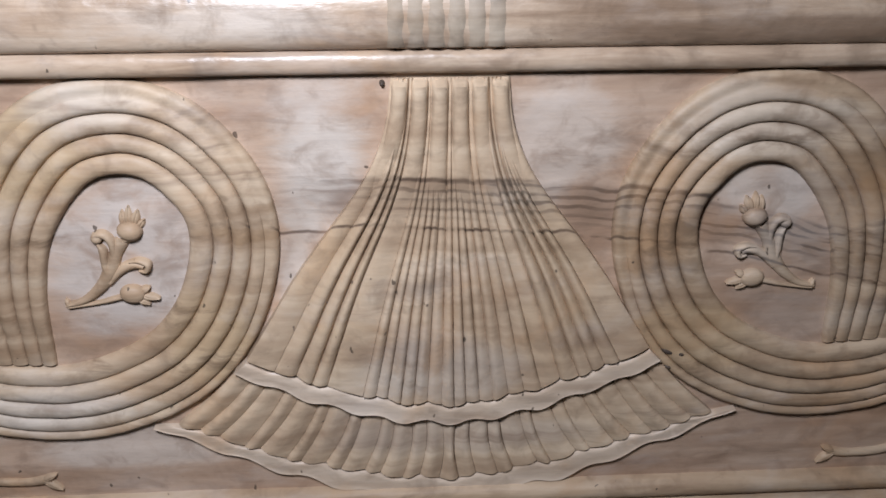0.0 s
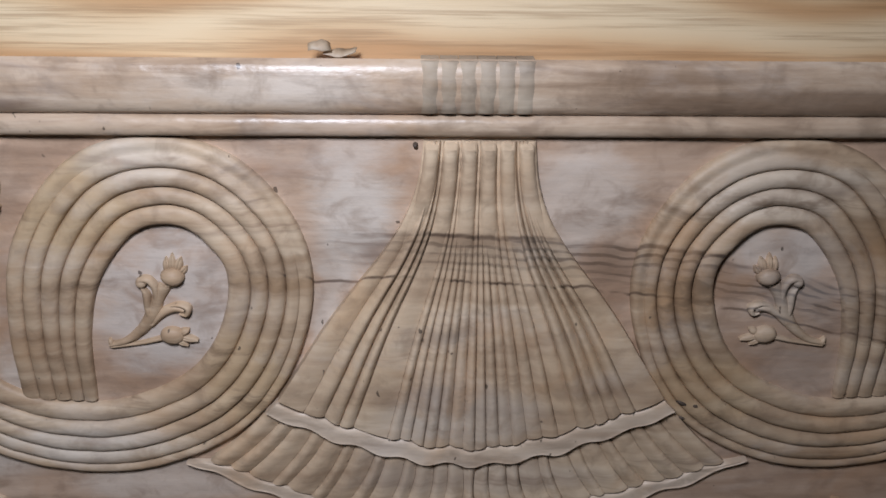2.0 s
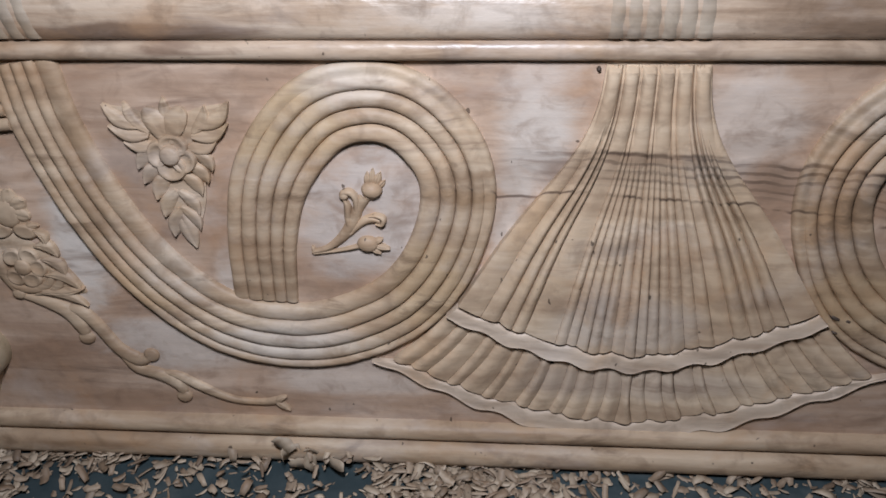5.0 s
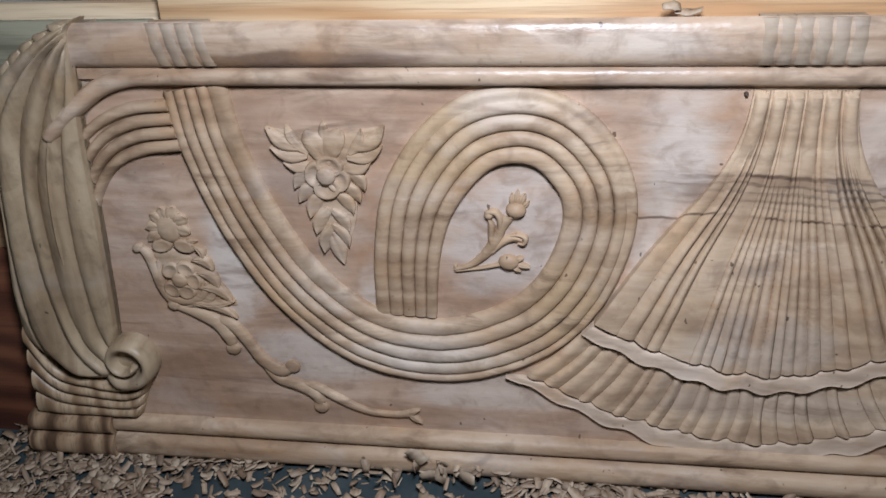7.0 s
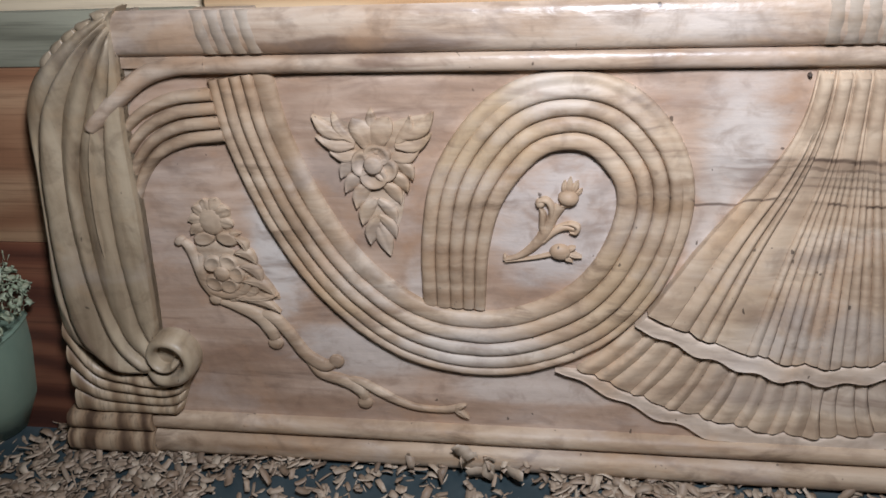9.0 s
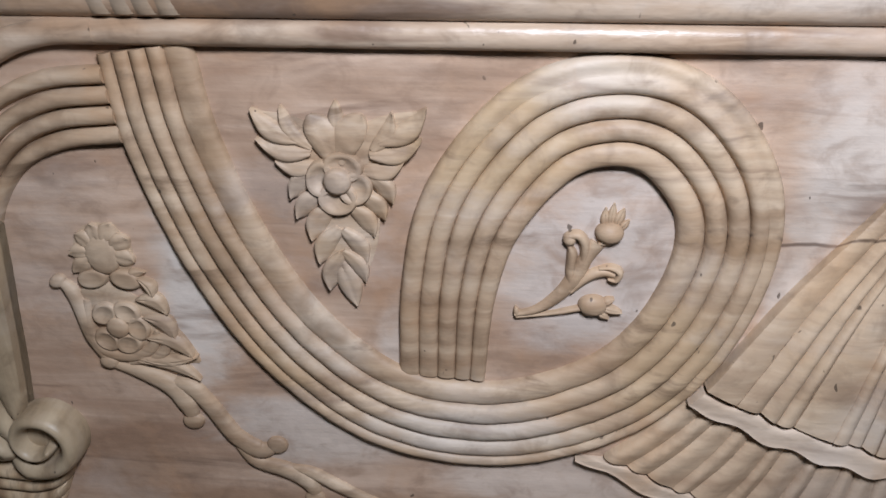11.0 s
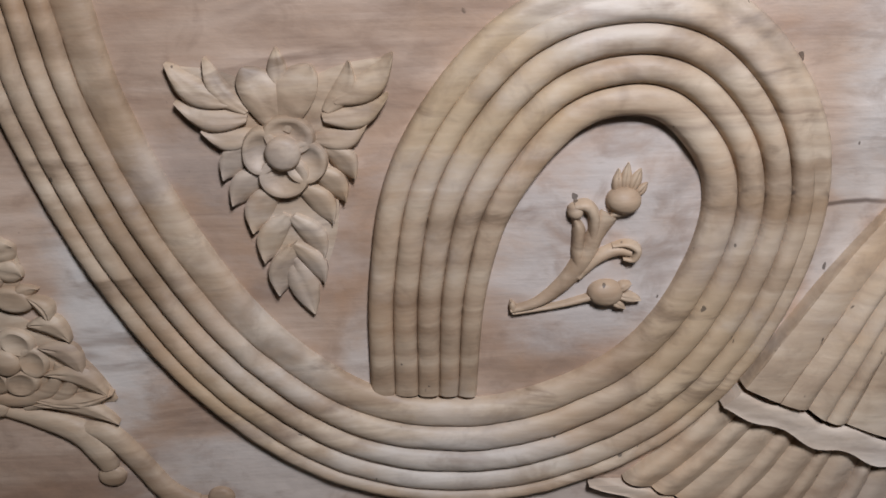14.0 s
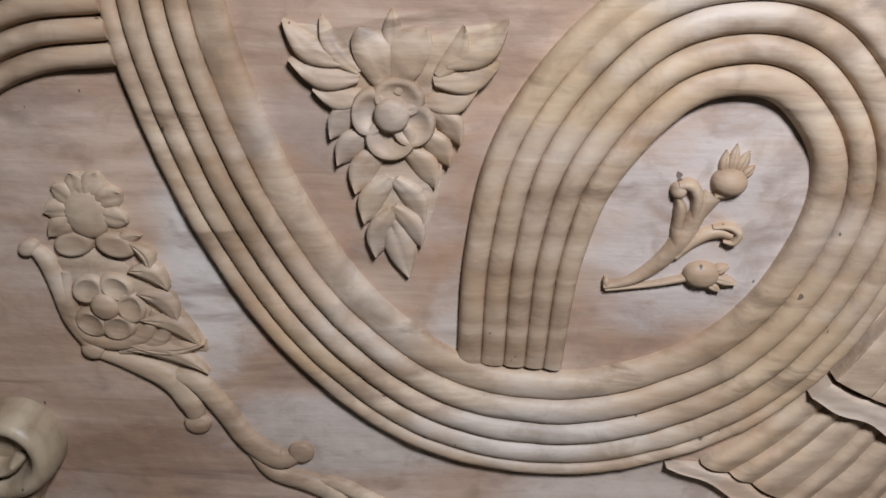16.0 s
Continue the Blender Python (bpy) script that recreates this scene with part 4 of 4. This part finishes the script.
def end_post():
    n = 60
    lines = [spline(s, n) for s in STRANDS]
    core = strip(lines[0] + (0.004, 0), lines[5], 0.012, 0.020, 10, -0.017)
    base = part("end_post", core, POST, panel, "carved end post of long curling acanthus strands")
    u = np.linspace(0, 1, n)
    for k in range(5):
        lift = 0.021 + 0.005 * (k in (1, 2)) + 0.003 * np.sin(u * 3)
        crown = lift + 0.0085 - 0.003 * (k == 4) + 0.002 * (k == 1)
        if k == 0:
            lift, crown = 0.010 + 0.006 * u, 0.022 + 0.008 * u
        part("strand", strip(lines[k], lines[k + 1], lift, crown, 10, -0.016, (0.03, 0.05), 0.8, 0.0012, 0.35 * math.sin(k * 2.0)), POST, base)
    # cut folds on the strands
    for k in range(1, 4):
        a = lines[k] * 0.55 + lines[k + 1] * 0.45
        b = lines[k] * 0.30 + lines[k + 1] * 0.70
        s = slice(8, 46)
        part("fold", strip(a[s], b[s], 0.027, 0.0355, 6, -0.016, (0.4, 0.4), 0.9, 0.001), POST, base)
    # scalloped crest
    for k in range(5):
        i = 2 + 3 * k
        p, q = lines[0][i], lines[1][i]
        d = lines[0][i] - lines[0][i + 3]
        out = p + (p - q) * 0.04 + d * 0.20
        part("lobe", leaf(q, out, 0.0135, 0.012, 0.0195, 0.1, 0.15, 0.3), POST, base)
    # volute
    a = np.linspace(radians(205), radians(205 + 500), 70)
    r = np.linspace(0.039, 0.012, 70)
    spiral = np.stack([-0.838 + r * np.cos(a), -0.201 + r * np.sin(a)], 1)
    nrm = normals_of(spiral)
    half = np.linspace(0.011, 0.005, 70)[:, None]
    part("volute", strip(spiral + nrm * half, spiral - nrm * half, 0.018, 0.036, 8, -0.009, (0.1, 0.05), 0.5, 0.0009), POST, base)
    part("volute_eye", dome(-0.838, -0.201, 0.031, 0.031, 0.012, 0.008, 0, 6, 26), POST, base)
    # wrapped bands under the volute
    edge = []
    for k in range(-1, 4):
        edge.append(spline([(-0.987 - 0.004 * k, -0.183 - 0.0395 * k), (-0.953 - 0.002 * k, -0.238 - 0.0215 * k), (-0.905, -0.252 - 0.0168 * k), (-0.858, -0.257 - 0.0150 * k), (-0.818 - 0.008 * k, -0.243 - 0.0195 * k)], 40))
    for k in range(4):
        part("wrapped_band", strip(edge[k], edge[k + 1] + (0, 0.0010), 0.015, 0.0245 - 0.0010 * k, 8, -0.016, (0.02, 0.10), 0.6, 0.001), STREAKED, base)
    # plinth under the post
    part("plinth", moulding(arch(-0.331, -0.303, 0.014, 0.027, 9), -1.012, -0.8855, 14, 0.018), PLINTH, base, "dark brown streaked plinth")
    part("plinth", moulding(arch(-0.3685, -0.332, 0.018, 0.031, 10), -1.016, -0.8855, 14, 0.018), PLINTH, base, "dark brown streaked plinth")
    # rail end that curls down into the post
    part("bead_curl", rod([(-0.719, 0.1875), (-0.760, 0.186), (-0.797, 0.175), (-0.830, 0.153), (-0.858, 0.127), (-0.872, 0.112)], [0.0112, 0.011, 0.011, 0.0105, 0.010, 0.007], [0.006, 0.007, 0.009, 0.016, 0.023, 0.027], [0.0150, 0.0160, 0.0190, 0.030, 0.036, 0.037], 40, taper=(0, 0.12)), RAIL, base)
    part("rail_end", box(-0.838, -0.7205, -0.0085, 0.010, 0.184, 0.1995, 0.003), RAIL, base)
    # back plate that carries the leafy edge
    part("back_plate", strip(spline([(-0.81, 0.248), (-0.885, 0.225), (-0.938, 0.165), (-0.953, 0.08), (-0.966, -0.05), (-0.984, -0.2), (-0.998, -0.305)], 40), spline([(-0.80, 0.249), (-0.80, 0.22), (-0.82, 0.15), (-0.84, 0.05), (-0.85, -0.05), (-0.86, -0.2), (-0.87, -0.305)], 40), 0.001, 0.004, 6, -0.018), GREYED, base, "greenish grey unfinished back edge")
    return base


mirrored(end_post(), panel)


def side_reeds():
    first = None
    for k in range(4):
        z = 0.151 - 0.0165 * k
        ctrl = [(-0.7195 + 0.0022 * k, z + 0.001), (-0.766, z - 0.003 - 0.001 * k), (-0.806, z - 0.018 - 0.003 * k), (-0.834, z - 0.038 - 0.009 * k), (-0.848, z - 0.056 - 0.018 * k)]
        g = rod(ctrl, [0.0078, 0.0078, 0.0074, 0.0066, 0.005], [0.002] * 5, [0.0105, 0.0112, 0.0118, 0.012, 0.011], 36, wobble=0.0008)
        if first is None:
            first = part("side_reeds", g, CARVE, panel, "four bent reeds beside the end post")
        else:
            part("reed", g, CARVE, first)
    return first


mirrored(side_reeds(), panel)

# knots and nail
part("knot", dome(0.039, -0.078, 0.0036, 0.0062, 0.006, 0.0068, 15, 4, 12), KNOT, panel, "small dark knot hole plug")
for bx, bz, brx, brz, bh in ((0.226, -0.127, 0.0080, 0.0040, 0.0035), (0.2395, -0.1315, 0.0055, 0.0026, 0.0028), (0.2145, -0.1400, 0.0048, 0.0024, 0.0022), (0.2285, -0.1480, 0.0040, 0.0020, 0.0020)):
    part("bark_fleck", dome(bx, bz, brx, brz, 0.0072, bh, -25, 4, 11), KNOT, panel, "dark ragged bark inclusion")
part("nail", dome(-0.0665, 0.1665, 0.0026, 0.0032, 0.001, 0.006, 0, 4, 10), KNOT, panel, "small dark nail head")


# ---- boards and things behind the footboard ----
def lean_board(name, x0, x1, y0, y1, z0, z1, mat, label, category, bevel=0.003):
    """A board that leans like the footboard, in the footboard's own plane."""
    ob = part(name, box(x0, x1, y0, y1, z0, z1, bevel), mat, None, label)
    ob.matrix_world = PANEL
    return tagged(ob, label, category)


FOOT = -0.366
lean_board("pine_board", -0.722, 1.10, 0.0205, 0.044, FOOT - 0.002, 0.52, PINE, "wide orange pine board standing behind the footboard", "board")
lean_board("painted_board", -1.150, -0.735, 0.0205, 0.034, 0.1805, 0.246, GREEN_BOARD, "grey-green painted board lying on a pine offcut", "board")
lean_board("pale_board", -1.30, -0.728, 0.046, 0.066, FOOT - 0.006, 0.262, PALE_PINE, "pale sawn board leaning behind the footboard", "board")
lean_board("brown_board", -0.835, -0.752, 0.070, 0.092, FOOT - 0.012, 0.46, RED_WOOD, "narrow dark brown board leaning at the back", "board")
lean_board("red_brown_block", -1.135, -0.760, 0.0205, 0.036, FOOT - 0.002, -0.056, RED_WOOD, "red-brown wood panel standing behind the end post", "wood panel", 0.001)
lean_board("pine_offcut", -1.120, -0.745, 0.0205, 0.035, -0.0555, 0.180, ORANGE, "short orange pine offcut standing on a red-brown panel", "board")


# ---- basin with green shavings ----
def lathe(rows, segs=40, squash=1.0):
    verts, faces = [], []
    for r, z in rows:
        for k in range(segs):
            a = 2 * math.pi * k / segs
            verts.append((r * math.cos(a), r * squash * math.sin(a), z))
    for i in range(len(rows) - 1):
        for k in range(segs):
            a, b = i * segs + k, i * segs + (k + 1) % segs
            faces.append((a, b, b + segs, a + segs))
    faces.append(tuple(range(segs)))
    faces.append(tuple((len(rows) - 1) * segs + k for k in reversed(range(segs))))
    return verts, faces


def curl(rng, size, lift, bend):
    """One shaving: a thin bent strip, with its pose left to the caller."""
    length, width = size * rng.uniform(0.5, 1.7), size * rng.uniform(0.16, 0.72)
    rows, n = [], 5
    turn = rng.uniform(-1, 1) * bend
    skew = rng.uniform(-0.4, 0.4)
    a = -turn / 2
    x = z = 0.0
    for i in range(n + 1):
        w = width * (0.55 + 0.45 * math.sin(math.pi * (i + 0.6) / (n + 1.2))) * rng.uniform(0.8, 1.15)
        rows.append(((x, -w / 2 + skew * x, z), (x, w / 2 + skew * x, z + rng.uniform(-0.1, 0.1) * w)))
        x += length / n * math.cos(a)
        z += length / n * math.sin(a)
        a += turn / n
    mid = Vector((x / 2, 0, z / 2))
    return [Vector(p) - mid for r in rows for p in r], [(2 * i, 2 * i + 2, 2 * i + 3, 2 * i + 1) for i in range(n)]


def heap(name, mat, rng, places, size, bend, label, category, tilt=0.35):
    verts, faces = [], []
    for x, y, z in places:
        pts, fs = curl(rng, size, 0, bend)
        rot = Euler((rng.gauss(0, tilt), rng.gauss(0, tilt), rng.uniform(0, 6.28))).to_matrix()
        pts = [rot @ p for p in pts]
        low = min(p.z for p in pts)
        n = len(verts)
        verts += [(x + p.x, y + p.y, z + p.z - low) for p in pts]
        faces += [tuple(n + i for i in f) for f in fs]
    ob = mesh_object(name, verts, faces, mat, None, label, 60)
    mod = ob.modifiers.new("thickness", "SOLIDIFY")
    mod.thickness, mod.offset = 0.0004, 0
    return tagged(ob, label, category, kind="stuff")


rng = random.Random(7)
basin = tagged(new("basin"), "grey-green plastic basin heaped with fine shavings, on the floor", "basin")
basin.location = (-1.168, -0.035, 0.0)
part("bowl", lathe([(0.045, 0.001), (0.052, 0.004), (0.086, 0.07), (0.103, 0.155), (0.107, 0.196), (0.111, 0.198), (0.110, 0.203), (0.103, 0.202), (0.100, 0.19), (0.06, 0.215), (0.02, 0.235)]), BASIN, basin, "smooth grey-green bowl")
mound = []
for _ in range(2600):
    r, a = 0.132 * math.sqrt(rng.random()), rng.uniform(0, 6.28)
    mound.append((-1.168 + r * math.cos(a), -0.035 + r * math.sin(a), 0.204 + 0.15 * (1 - (r / 0.138) ** 2) + 0.016 * rng.random()))
heap("green_shavings", GREEN_DUST, rng, mound, 0.013, 4.0, "fine grey-green wood shavings heaped in the basin", "shavings", 0.9)

# ---- shavings on the floor ----
spots = []
while len(spots) < 8000:
    x = rng.uniform(-1.55, 1.05)
    y = -0.055 - abs(rng.gauss(0, 0.16)) if rng.random() < 0.8 else rng.uniform(-0.75, -0.05)
    if x < -1.03:
        y = rng.uniform(-0.55, 0.10)
    if math.hypot(x + 1.168, y + 0.035) < 0.14:
        continue
    gaps = noise.noise(Vector((x * 5.5, y * 7.5, 0.4)))
    if gaps < -0.10 and rng.random() < 0.8:
        continue
    pile = max(0.0, 0.03 * math.exp(-(((x + 0.42) / 0.12) ** 2)) * math.exp(-(((y + 0.09) / 0.05) ** 2)))
    spots.append((x, y, 0.0005 + 0.012 * rng.random() ** 2 + pile * rng.random()))
for _ in range(1500):
    x, y = rng.uniform(-1.32, -0.99), rng.uniform(-0.34, 0.03)
    if math.hypot(x + 1.168, y + 0.035) > 0.10:
        spots.append((x, y, 0.0005 + 0.014 * rng.random() ** 2))
heap("floor_shavings", SHAVING, rng, spots, 0.0175, 1.7, "scattered brown and pale wood shavings on the floor", "shavings", 0.17)
fine = [(rng.uniform(-1.5, 1.0), -0.05 - abs(rng.gauss(0, 0.2)), 0.0005) for _ in range(1500)]
heap("wood_chips", SHAVING, rng, fine, 0.008, 0.8, "tiny wood chips scattered on the floor", "chips", 0.2)


def loose_shaving(p, size, bend, seed, tilt):
    r = random.Random(seed)
    verts, faces = curl(r, size, 0, bend)
    rot = Euler(tilt).to_matrix()
    at = PANEL @ Vector(p)
    ob = mesh_object("wood_shaving", [at + rot @ v for v in verts], faces, SHAVING, None, "", 60)
    mod = ob.modifiers.new("thickness", "SOLIDIFY")
    mod.thickness, mod.offset = 0.0008, 0
    return tagged(ob, "curled brown wood shaving caught on the footboard", "shaving", "loose shavings on the footboard")


loose_shaving((-0.150, -0.006, 0.258), 0.026, 3.2, 3, (0.5, 0.2, 0.2))
loose_shaving((-0.132, -0.006, 0.254), 0.022, 1.2, 5, (0.2, 0.0, -0.2))
for k, (x, z) in enumerate(((-0.432, -0.338), (-0.420, -0.352), (-0.445, -0.330), (-0.405, -0.350), (-0.390, -0.346), (-0.372, -0.350))):
    loose_shaving((x, -0.036 - 0.003 * (k % 2), z), 0.036, 3.0, 11 + k, (1.2 + 0.3 * math.sin(k * 2.0), 0.9 * math.sin(k * 3.7), 0.6 * math.cos(k * 1.9)))
